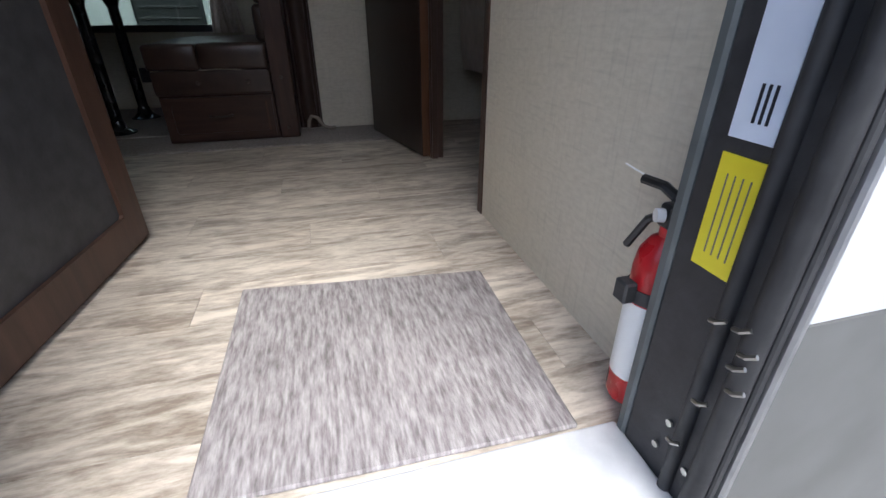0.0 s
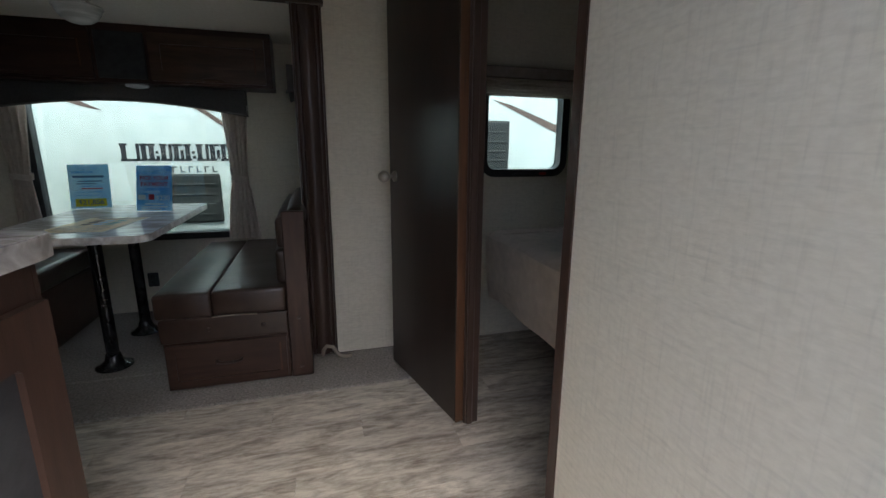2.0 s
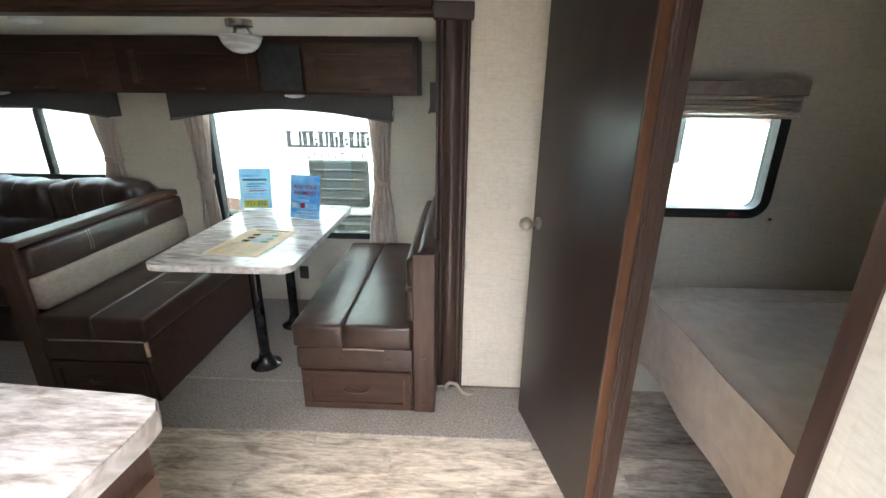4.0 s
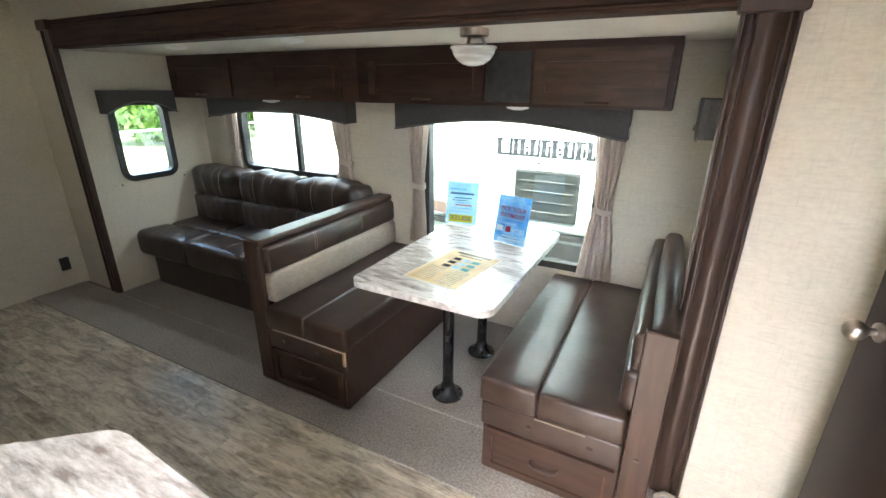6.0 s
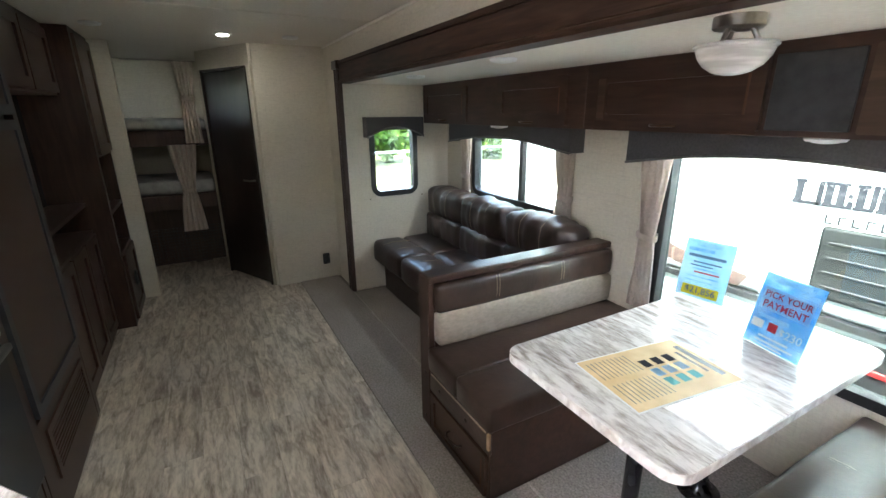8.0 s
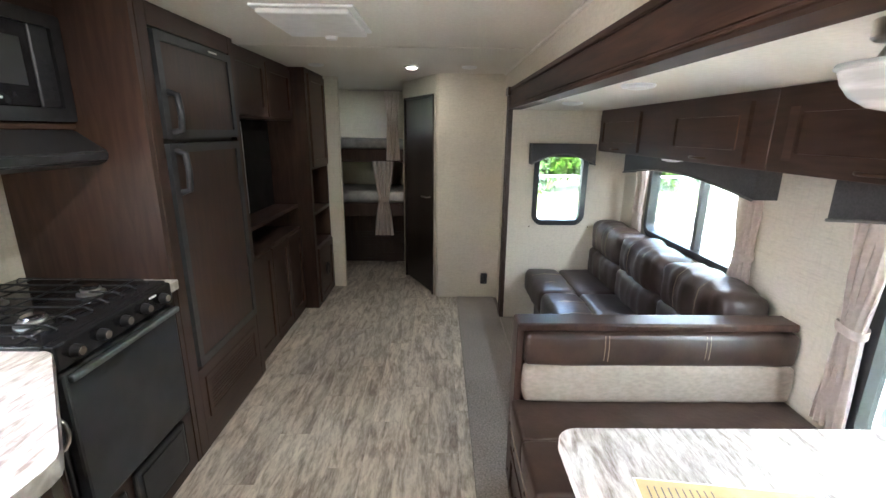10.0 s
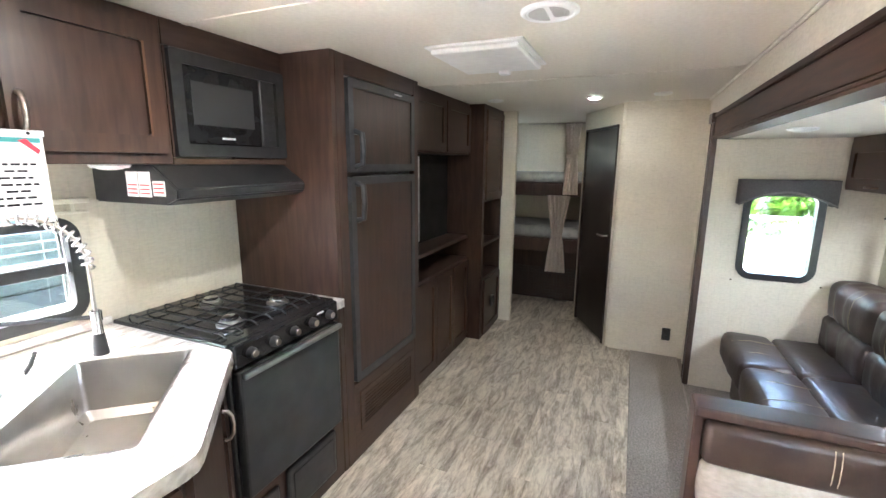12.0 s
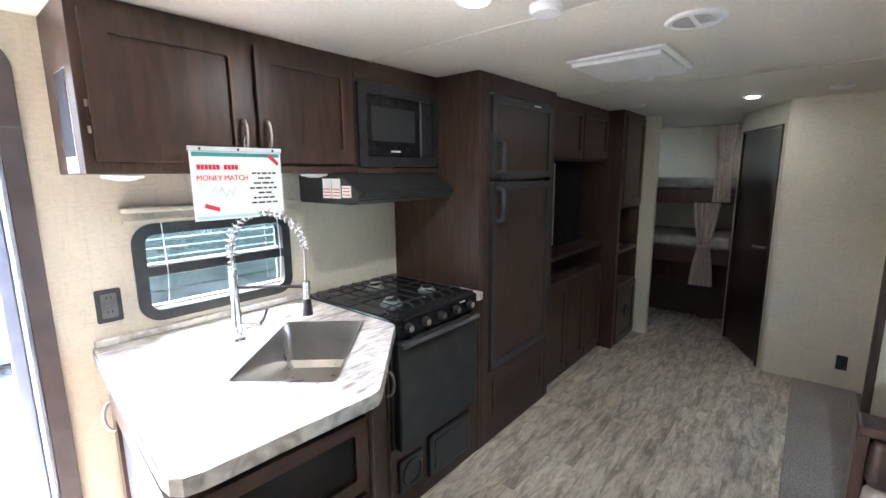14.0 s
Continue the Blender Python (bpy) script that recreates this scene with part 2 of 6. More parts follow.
LEDON = plain("lit_led_lens", (1.0, 0.93, 0.82), 0.5, emit=3.0)
# white siding greyed in its colour to dim it through the windows
NEIGHBOUR = surface("dimmed_white_siding", (0.46, 0.505, 0.50), (0.52, 0.56, 0.555), 6, 0.35, stain=0.05)
SIDING = surface("white_fibreglass", (0.58, 0.60, 0.60), (0.64, 0.66, 0.66), 6, 0.3, stain=0.04)
TANBARE = surface("bare_tan_wood", (0.42, 0.30, 0.19), (0.55, 0.41, 0.27), 30, 0.7)
TEALSIDE = surface("grey_green_siding", (0.085, 0.11, 0.105), (0.12, 0.145, 0.14), 5, 0.4)
GREYSIDE = surface("grey_lower_siding", (0.12, 0.12, 0.115), (0.16, 0.16, 0.155), 8, 0.4)
GRAVEL = surface("gravel", (0.07, 0.067, 0.062), (0.31, 0.30, 0.28), 22, 0.9, bump=1.0, bump_scale=55, lo=0.3, hi=0.7, world_space=True, stain=0.15)
LEAF = surface("leaves", (0.035, 0.090, 0.005), (0.105, 0.19, 0.014), 3, 0.6, per_object=0.2, thin=0.3)
BARK = surface("bark", (0.07, 0.05, 0.035), (0.14, 0.10, 0.07), 12, 0.9, bump=0.8, bump_scale=30)
GALV = surface("galvanised_wire", (0.42, 0.43, 0.43), (0.55, 0.56, 0.56), 30, 0.45, 0.6)
BRONZE = plain("dark_bronze", (0.10, 0.065, 0.045), 0.4, 0.8)
# dark casing colour with the plum tint of warm light mixed in
CASING = surface("plum_tinted_casing", (0.060, 0.048, 0.050), (0.085, 0.070, 0.072), 14, 0.42, bump=0.06, bump_scale=120)
PALEJAMB = surface("blue_grey_jamb", (0.24, 0.26, 0.32), (0.29, 0.31, 0.37), 10, 0.45)
SILL = surface("worn_bright_aluminium", (0.62, 0.63, 0.65), (0.76, 0.77, 0.79), 20, 0.5, 0.35, bump=0.08, bump_scale=60)
VENTG = surface("grey_vent_plastic", (0.011, 0.013, 0.013), (0.016, 0.018, 0.018), 10, 0.5)
REDDECAL = plain("red_decal", (0.35, 0.02, 0.02), 0.35)
BROWNDECAL = plain("brown_grey_decal", (0.10, 0.065, 0.055), 0.35)
# near-black: shade of hollows put into the colour; also the black vent panel
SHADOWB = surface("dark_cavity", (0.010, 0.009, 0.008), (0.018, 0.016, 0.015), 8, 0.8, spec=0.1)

# ---- building helpers ----
ORIGIN = {}


def thing(name, at, label, category, group="", kind=""):
    """An empty at the base of a thing; its parts hang under it."""
    ob = new(name)
    ob.empty_display_size = 0.05
    ob.location = at
    ORIGIN[ob] = Vector(at)
    return tagged(ob, label, category, group, kind)


def finish(bm, mat, name, org, smooth):
    bmesh.ops.translate(bm, verts=bm.verts, vec=-org)
    me = bpy.data.meshes.new(name)
    bm.to_mesh(me)
    bm.free()
    me.materials.append(mat)
    if smooth:
        me.polygons.foreach_set("use_smooth", [True] * len(me.polygons))
        me.set_sharp_from_angle(angle=radians(smooth if smooth > 1 else 40))
    return me


def part(name, bm, mat, parent, label="", smooth=0):
    """Links a bmesh, given in world metres, as one mesh under a thing or a part."""
    org = ORIGIN[parent]
    ob = new(name, finish(bm, mat, name, org, smooth))
    ob.parent = parent
    ORIGIN[ob] = org
    return tagged(ob, label)


def single(name, bm, mat, at, label, category="", kind="", group="", smooth=0):
    """A thing of one mesh."""
    at = Vector(at)
    ob = new(name, finish(bm, mat, name, at, smooth))
    ob.location = at
    ORIGIN[ob] = at
    return tagged(ob, label, category, group, kind)


def add_box(bm, x0, x1, y0, y1, z0, z1, bevel=0.0, seg=1):
    r = bmesh.ops.create_cube(bm, size=1.0)
    vs = r["verts"]
    for v in vs:
        v.co = Vector(((x0 + x1) / 2 + v.co.x * (x1 - x0), (y0 + y1) / 2 + v.co.y * (y1 - y0), (z0 + z1) / 2 + v.co.z * (z1 - z0)))
    if bevel:
        es = list({e for v in vs for e in v.link_edges})
        bmesh.ops.bevel(bm, geom=es, offset=bevel, segments=seg, profile=0.5, affect="EDGES")
    return bm


def box(x0, x1, y0, y1, z0, z1, bevel=0.0, seg=1):
    return add_box(bmesh.new(), x0, x1, y0, y1, z0, z1, bevel, seg)


def boxes(*bs):
    bm = bmesh.new()
    for b in bs:
        add_box(bm, *b)
    return bm


def add_cyl(bm, p, q, r0, r1=None, n=20, caps=True):
    p, q = Vector(p), Vector(q)
    r1 = r0 if r1 is None else r1
    m = Matrix.Translation((p + q) / 2) @ (q - p).to_track_quat("Z", "Y").to_matrix().to_4x4()
    bmesh.ops.create_cone(bm, cap_ends=caps, segments=n, radius1=r0, radius2=r1, depth=(q - p).length, matrix=m)
    return bm


def cyl(p, q, r0, r1=None, n=20):
    return add_cyl(bmesh.new(), p, q, r0, r1, n)


def lathe(profile, at, n=28):
    """A turned shape about an upright axis at the place; profile of (radius, height)."""
    bm = bmesh.new()
    rings = []
    for r, h in profile:
        rings.append([bm.verts.new((at[0] + r * math.cos(k * math.tau / n), at[1] + r * math.sin(k * math.tau / n), at[2] + h)) for k in range(n)])
    for a, b in zip(rings, rings[1:]):
        for k in range(n):
            bm.faces.new((a[k], a[(k + 1) % n], b[(k + 1) % n], b[k]))
    for ring, flip in ((rings[0], True), (rings[-1], False)):
        bm.faces.new(list(reversed(ring)) if flip else ring)
    bmesh.ops.recalc_face_normals(bm, faces=bm.faces)
    return bm


def tube(points, r, n=8, bm=None):
    """A round bar that follows the points."""
    bm = bm or bmesh.new()
    pts = [Vector(p) for p in points]
    rings = []
    up = None
    for i, p in enumerate(pts):
        d = (pts[min(i + 1, len(pts) - 1)] - pts[max(i - 1, 0)]).normalized()
        if up is None:
            up = d.orthogonal().normalized()
        up = (up - d * up.dot(d)).normalized()
        side = d.cross(up)
        rings.append([bm.verts.new(p + r * (math.cos(k * math.tau / n) * up + math.sin(k * math.tau / n) * side)) for k in range(n)])
    for a, b in zip(rings, rings[1:]):
        for k in range(n):
            bm.faces.new((a[k], a[(k + 1) % n], b[(k + 1) % n], b[k]))
    bm.faces.new(list(reversed(rings[0])))
    bm.faces.new(rings[-1])
    return bm


def prism(poly, z0, z1, bevel=0.0, seg=2):
    """An upright prism over a plan polygon."""
    bm = bmesh.new()
    f = bm.faces.new([bm.verts.new((x, y, z0)) for x, y in poly])
    top = bmesh.ops.extrude_face_region(bm, geom=[f])["geom"]
    bmesh.ops.translate(bm, verts=[v for v in top if isinstance(v, bmesh.types.BMVert)], vec=(0, 0, z1 - z0))
    bmesh.ops.recalc_face_normals(bm, faces=bm.faces)
    if bevel:
        bmesh.ops.bevel(bm, geom=list(bm.edges), offset=bevel, segments=seg, profile=0.5, affect="EDGES")
    return bm


def rounded(w, h, r, n=6):
    """A rounded rectangle about the origin."""
    out = []
    for cx, cy, a0 in ((w / 2 - r, h / 2 - r, 0), (-w / 2 + r, h / 2 - r, 90), (-w / 2 + r, -h / 2 + r, 180), (w / 2 - r, -h / 2 + r, 270)):
        for k in range(n + 1):
            a = radians(a0 + 90 * k / n)
            out.append((cx + r * math.cos(a), cy + r * math.sin(a)))
    return out


def plane_map(axis, at):
    """Maps (u, v, depth) onto a wall: u along it, v up, depth along the axis."""
    return (lambda u, v, d: Vector((u, at + d, v))) if axis == "y" else (lambda u, v, d: Vector((at + d, u, v)))


def ring(axis, at, cu, cv, w, h, r, border, d0, d1, n=6):
    """A frame with rounded corners that lies on a wall."""
    f = plane_map(axis, at)
    bm = bmesh.new()
    outer, inner = rounded(w, h, r, n), rounded(w - 2 * border, h - 2 * border, max(r - border, 0.008), n)
    loops = [[bm.verts.new(f(cu + u, cv + v, d)) for u, v in lp] for lp, d in ((outer, d0), (outer, d1), (inner, d1), (inner, d0))]
    k = len(outer)
    for a, b in zip(loops, loops[1:] + loops[:1]):
        for i in range(k):
            bm.faces.new((a[i], a[(i + 1) % k], b[(i + 1) % k], b[i]))
    bmesh.ops.recalc_face_normals(bm, faces=bm.faces)
    return bm


def slab(axis, at, pts, d0, d1):
    """A flat plate of the given outline (u, v) on a wall."""
    f = plane_map(axis, at)
    bm = bmesh.new()
    a = [bm.verts.new(f(u, v, d0)) for u, v in pts]
    b = [bm.verts.new(f(u, v, d1)) for u, v in pts]
    bm.faces.new(a)
    bm.faces.new(list(reversed(b)))
    for i in range(len(a)):
        j = (i + 1) % len(a)
        bm.faces.new((a[i], b[i], b[j], a[j]))
    bmesh.ops.recalc_face_normals(bm, faces=bm.faces)
    return bm


def wall(name, axis, a0, a1, u0, u1, z0, z1, holes=(), mat=None, label="cream linen-look wall panel"):
    """A wall with thickness from a0 to a1 and openings right through it."""
    us = sorted({u0, u1, *[h[0] for h in holes], *[h[1] for h in holes]})
    zs = sorted({z0, z1, *[h[2] for h in holes], *[h[3] for h in holes]})
    bm = bmesh.new()
    for ua, ub in zip(us, us[1:]):
        for za, zb in zip(zs, zs[1:]):
            um, zm = (ua + ub) / 2, (za + zb) / 2
            if not any(h[0] < um < h[1] and h[2] < zm < h[3] for h in holes):
                add_box(bm, *((ua, ub, a0, a1) if axis == "y" else (a0, a1, ua, ub)), za, zb)
    bmesh.ops.remove_doubles(bm, verts=bm.verts, dist=1e-5)
    return single(name, bm, mat or WALL, (0, 0, 0), label, "wall", "structure")


def cushion(x0, x1, y0, y1, z0, z1, r=0.03, puff=0.0, cuts=6, seed=0, crease=0.0, channels=0):
    """A padded block: rounded edges, a little crown and slight wrinkles; crease adds deep upright folds."""
    bm = bmesh.new()
    c = Vector(((x0 + x1) / 2, (y0 + y1) / 2, (z0 + z1) / 2))
    half = Vector(((x1 - x0) / 2, (y1 - y0) / 2, (z1 - z0) / 2))
    ticks = []
    for k in range(3):
        core = max(half[k] - r, 0.0)
        m = max(3, int(core / (0.011 if channels and k == 0 else 0.03)))
        arc_ = [core + r * math.sin(a * math.pi / 8) for a in range(1, 5)]
        mid = [-core + 2 * core * i / m for i in range(m + 1)]
        ticks.append([-v for v in reversed(arc_)] + mid + arc_)
    def shape(d):
        inner = Vector([max(-max(half[k] - r, 0), min(max(half[k] - r, 0), d[k])) for k in range(3)])
        out = d - inner
        big = max(abs(o) for o in out)
        if out.length > 1e-9:
            d = inner + out.normalized() * big
        w = [max(0.0, 1 - (d[k] / half[k]) ** 2) for k in range(3)]
        for k in range(3):
            if abs(d[k]) > half[k] - r:
                a, b = (k + 1) % 3, (k + 2) % 3
                d[k] += math.copysign(puff * w[a] * w[b], d[k])
        q = c + d + Vector((seed * 3.1, seed * 1.7, 0))
        wr = 0.0035 * noise.noise(q * 8) + 0.0018 * noise.noise(q * 26)
        if crease:
            wr += crease * (noise.noise(Vector((q.x * 17, q.y * 6, q.z * 5))) - 0.4 * abs(noise.noise(Vector((q.x * 9, q.y * 9, q.z * 14)))))
        for j in range(channels):
            wr -= 0.007 * math.exp(-((d.x - half.x * (2 * (j + 1) / (channels + 1) - 1)) / 0.014) ** 2)
        n_ = out.normalized() if out.length > 1e-9 else Vector((0, 0, 1))
        return c + d + n_ * wr
    for k in range(3):
        a, b = (k + 1) % 3, (k + 2) % 3
        for sgn in (-1, 1):
            grid = []
            for u in ticks[a]:
                row = []
                for v in ticks[b]:
                    d = Vector((0, 0, 0))
                    d[k], d[a], d[b] = sgn * half[k], u, v
                    row.append(bm.verts.new(shape(d)))
                grid.append(row)
            for i in range(len(grid) - 1):
                for j in range(len(grid[0]) - 1):
                    q = (grid[i][j], grid[i + 1][j], grid[i + 1][j + 1], grid[i][j + 1])
                    bm.faces.new(q if sgn > 0 else tuple(reversed(q)))
    bmesh.ops.remove_doubles(bm, verts=bm.verts, dist=2e-4)
    return bm


def panel_door(parent, name, x0, x1, z0, z1, y, facing=1, mat=None, handle=None, frame_w=0.055, thick=0.018, metal=None):
    """A cabinet door in the plane y, with rails, stiles and a recessed panel, and a bow handle."""
    mat = mat or DARKW
    y1 = y + facing * thick
    ya, yb = min(y, y1), max(y, y1)
    d = part(name, ring("y", 0, (x0 + x1) / 2, (z0 + z1) / 2, x1 - x0, z1 - z0, 0.004, frame_w, ya, yb, 1), mat, parent)
    pm = y + facing * thick * 0.35
    part("panel", box(x0 + frame_w - 0.002, x1 - frame_w + 0.002, min(y, pm), max(y, pm), z0 + frame_w - 0.002, z1 - frame_w + 0.002), mat, d)
    # thin orange strip paints the light that catches the frame's inner edge
    xe = x0 + frame_w - 0.007 if facing > 0 else x1 - frame_w - 0.001
    part("lit_edge", box(xe, xe + 0.008, min(y1, y1 + facing * 0.001), max(y1, y1 + facing * 0.001), z0 + frame_w, z1 - frame_w), ORANGEW, d, "orange-brown inner edge strip, painted as if lit")
    if handle:
        hx, hz, vert = handle
        pull(d, (hx, y1, hz), (0, facing, 0), (0, 0, 1) if vert else (1, 0, 0), mat=metal)
    return d


def turned(bm, m):
    bmesh.ops.transform(bm, matrix=m, verts=bm.verts)
    return bm


def pull(parent, at, out, along, length=0.1, mat=None):
    at, out, along = Vector(at), Vector(out), Vector(along)
    pts = [at + along * (length / 2 * s) + out * o for s, o in ((-1, -0.002), (-0.95, 0.014), (-0.6, 0.024), (0, 0.028), (0.6, 0.024), (0.95, 0.014), (1, -0.002))]
    return part("handle", tube(pts, 0.006, 8), mat or NICKEL, parent, "curved metal handle", smooth=60)


def letters(parent, name, body, at, size, rot, mat, align="LEFT", extrude=0.0006, bold=0.0):
    """Lettering with the built-in font, as a mesh part."""
    cu = bpy.data.curves.new(name, "FONT")
    cu.body, cu.size, cu.extrude, cu.align_x, cu.offset = body, size, extrude, align, size * bold
    tmp = bpy.data.objects.new(name, cu)
    scene.collection.objects.link(tmp)
    bpy.context.view_layer.update()
    me = bpy.data.meshes.new_from_object(tmp.evaluated_get(bpy.context.evaluated_depsgraph_get()))
    bpy.data.objects.remove(tmp)
    me.transform(Matrix.Translation(-ORIGIN[parent]) @ Matrix.Translation(at) @ rot)
    me.materials.clear()
    me.materials.append(mat)
    ob = new(name, me)
    ob.parent = parent
    ORIGIN[ob] = ORIGIN[parent]
    return ob


def leafy(rng, centre, radii, count, size):
    """Many small bent leaf blades scattered through an uneven crown."""
    vs, fs = [], []
    for _ in range(count):
        d = Vector((rng.gauss(0, 1), rng.gauss(0, 1), rng.gauss(0, 1))).normalized() * rng.random() ** 0.4
        lump = 0.75 + 0.5 * noise.noise(d * 2.2 + Vector(centre))
        p = Vector(centre) + Vector((d.x * radii[0], d.y * radii[1], d.z * radii[2])) * lump
        a = Vector((rng.gauss(0, 1), rng.gauss(0, 1), rng.gauss(0, 1))).normalized()
        b = a.orthogonal().normalized()
        s = size * rng.uniform(0.6, 1.4)
        k = len(vs)
        vs += [p - a * s, p + b * s * 0.5, p + a * s, p - b * s * 0.5 + a.cross(b) * s * 0.2]
        fs.append((k, k + 1, k + 2, k + 3))
    return vs, fs

# ---- the plan, in metres ----
YK, YK_OUT = 0.665, 0.585          # kitchen and entry wall
YS = 2.93                        # wall with the slide-out's opening
YB = 3.83                        # back wall of the slide-out
XL, XR = -3.33, 0.335            # side walls of the slide-out
ZC, ZS = 1.985, 1.68              # ceiling, slide-out's ceiling
XB = 0.855                       # bedroom partition
DOOR0, DOOR1, DOORZ = -0.03, 0.79, 1.87   # entry opening

# ---- ground and setting outside ----
GZ = -0.78
single("ground", box(-300, 300, -300, 300, GZ - 0.3, GZ), GRAVEL, (0, 0, GZ), "pale grey gravel yard", "ground", "structure")
single("lawn", box(-60, -13.0, -40, 60, GZ - 0.05, GZ + 0.03, 0.01), GRASS, (-20, 0, GZ), "dry yellow-green grass at the yard's edge", "ground", "structure")

# ---- floor ----
bm = boxes((-5.4, 0.9, YK_OUT, YS + 0.06, -0.08, -0.003), (0.9, 3.2, YK_OUT, YS + 0.06, -0.08, -0.003), (XL - 0.06, XR + 0.06, YS + 0.06, YB + 0.06, -0.08, -0.003))
floor = single("floor", bm, SUBFLOOR, (0, 0, 0), "grey-beige wood-look vinyl plank floor", "floor", "structure")
CARPET_Y = 2.555
part("carpet_strip", box(XL - 0.47, XB, CARPET_Y, YS - 0.03, -0.002, 0.008, 0.003), CARPET, floor, "grey-brown cut-pile carpet strip")
part("slide_carpet", box(XL, XR, YS - 0.028, YB, -0.002, 0.010, 0.003), CARPET, floor, "grey-brown carpet of the slide-out")
part("carpet_seam", box(XL, XR, YS - 0.034, YS - 0.022, 0.004, 0.0125, 0.003), CARPET_LIGHT, floor, "pale carpet seam")

# ---- walls ----
KW = (-0.925, -0.35, 0.985, 1.305)     # kitchen window hole
wall("wall_kitchen", "y", YK_OUT, YK, -5.4, 3.2, -0.08, ZC + 0.1, [(DOOR0, DOOR1, -0.1, DOORZ), KW, (-5.10, -4.80, 1.58, 1.80)])
single("exterior_skin", boxes((DOOR1 + 0.042, 3.2, YK_OUT - 0.012, YK_OUT - 0.002, 0.25, 2.1)), SIDING, (0, 0, 0), "white fibreglass outer wall skin", "wall", "structure")
single("exterior_lower_skin", boxes((DOOR1 + 0.042, 3.2, YK_OUT - 0.014, YK_OUT - 0.002, -0.4, 0.248)), GREYSIDE, (0, 0, 0), "grey lower band of the outer wall", "wall", "structure")
BUNKW = (-5.10, -4.80, 1.58, 1.80)
wall("exterior_skin_left", "y", YK_OUT - 0.012, YK_OUT - 0.002, -5.4, DOOR0 - 0.052, 0.25, 2.1, [KW, BUNKW], SIDING, "white fibreglass outer wall skin")
wall("exterior_lower_skin_left", "y", YK_OUT - 0.014, YK_OUT - 0.002, -5.4, DOOR0 - 0.052, -0.4, 0.248, [], GREYSIDE, "grey lower band of the outer wall")
BW = (1.20, 1.66, 0.93, 1.36)
wall("wall_slide_right", "y", YS, YS + 0.06, XR + 0.05, 3.2, -0.08, ZC + 0.1, [BW])
wall("wall_slide_left", "y", YS, YS + 0.06, -5.4, XL - 0.05, -0.08, ZC + 0.1)
wall("wall_slide_header", "y", YS, YS + 0.06, XL - 0.05, XR + 0.05, 1.70, ZC + 0.1)
DW = (-1.20, -0.16, 0.50, 1.33)
SW = (-2.88, -1.90, 0.86, 1.30)
wall("wall_slide_back", "y", YB, YB + 0.05, XL - 0.05, XR + 0.05, -0.08, ZS + 0.08, [DW, SW])
LW = (3.14, 3.505, 0.83, 1.35)
wall("wall_slide_end_left", "x", XL - 0.05, XL, YS, YB, -0.08, 1.70, [LW])
RW = (3.16, 3.55, 0.83, 1.35)
wall("wall_slide_end_right", "x", XR, XR + 0.05, YS, YB, -0.08, 1.70, [RW])
wall("wall_bedroom", "x", XB, XB + 0.04, YK, YS, 0, ZC, [(1.515, 2.165, -0.1, 1.86)])
wall("wall_rear", "x", -5.4, -5.34, YK, YS, 0, ZC)
wall("wall_bedroom_end", "x", 3.14, 3.2, YK, YS, 0, ZC)
XC = -3.80
wall("wall_closet", "x", XC - 0.04, XC, 2.375, YS, 0, ZC)
# bathroom partition, set askew, with the door in it
HA, HB = Vector((-3.84, 2.345, 0)), Vector((-4.50, 2.02, 0))
askew = Matrix.Translation(HA) @ Matrix.Rotation(math.atan2(HB.y - HA.y, HB.x - HA.x), 4, "Z")
HL = (HB - HA).length
bm = boxes((-0.02, 0.03, -0.04, 0.0, 0, ZC), (HL - 0.03, HL + 0.03, -0.04, 0.0, 0, ZC), (0.03, HL - 0.03, -0.04, 0.0, 1.83, ZC))
bmesh.ops.transform(bm, matrix=askew, verts=bm.verts)
single("wall_bathroom", bm, WALL, (0, 0, 0), "cream panelled partition beside the bathroom door", "wall", "structure")
wall("wall_bunk_side", "y", 2.02, 2.06, -5.34, -4.5, 0, ZC)
single("wall_pier", box(-4.14, -4.08, YK, 1.455, 0, ZC), WALL, (0, 0, 0), "cream partition end beside the bunk opening", "wall", "structure")

# ---- ceilings ----
single("ceiling", boxes((-5.4, 3.2, YK_OUT, YS + 0.06, ZC, ZC + 0.08)), CEIL, (0, 0, 0), "off-white panelled ceiling", "ceiling", "structure")
single("slide_ceiling", box(XL - 0.05, XR + 0.05, YS + 0.06, YB + 0.05, ZS, ZS + 0.08), CEIL, (0, 0, 0), "off-white ceiling of the slide-out", "ceiling", "structure")
for x in (-2.65, -1.19, 0.25):
    single("ceiling_trim", box(x - 0.012, x + 0.012, YK, YS, ZC - 0.004, ZC + 0.002, 0.0015), CEIL, (x, 1.7, ZC), "off-white ceiling panel joint strip", "trim", "structure")
single("ceiling_cove", box(XL - 0.46, XB, YS - 0.016, YS, ZC - 0.016, ZC, 0.005), CEIL, (0, YS, ZC), "off-white cove strip along the ceiling", "trim", "structure")
single("roof", boxes((-5.45, 3.25, YK_OUT - 0.03, YS + 0.07, ZC + 0.1, ZC + 0.16), (XL - 0.07, XR + 0.07, YS + 0.07, YB + 0.08, ZS + 0.09, ZS + 0.13)), SIDING, (0, 0, 2.1), "white flat trailer roof", "roof", "structure")


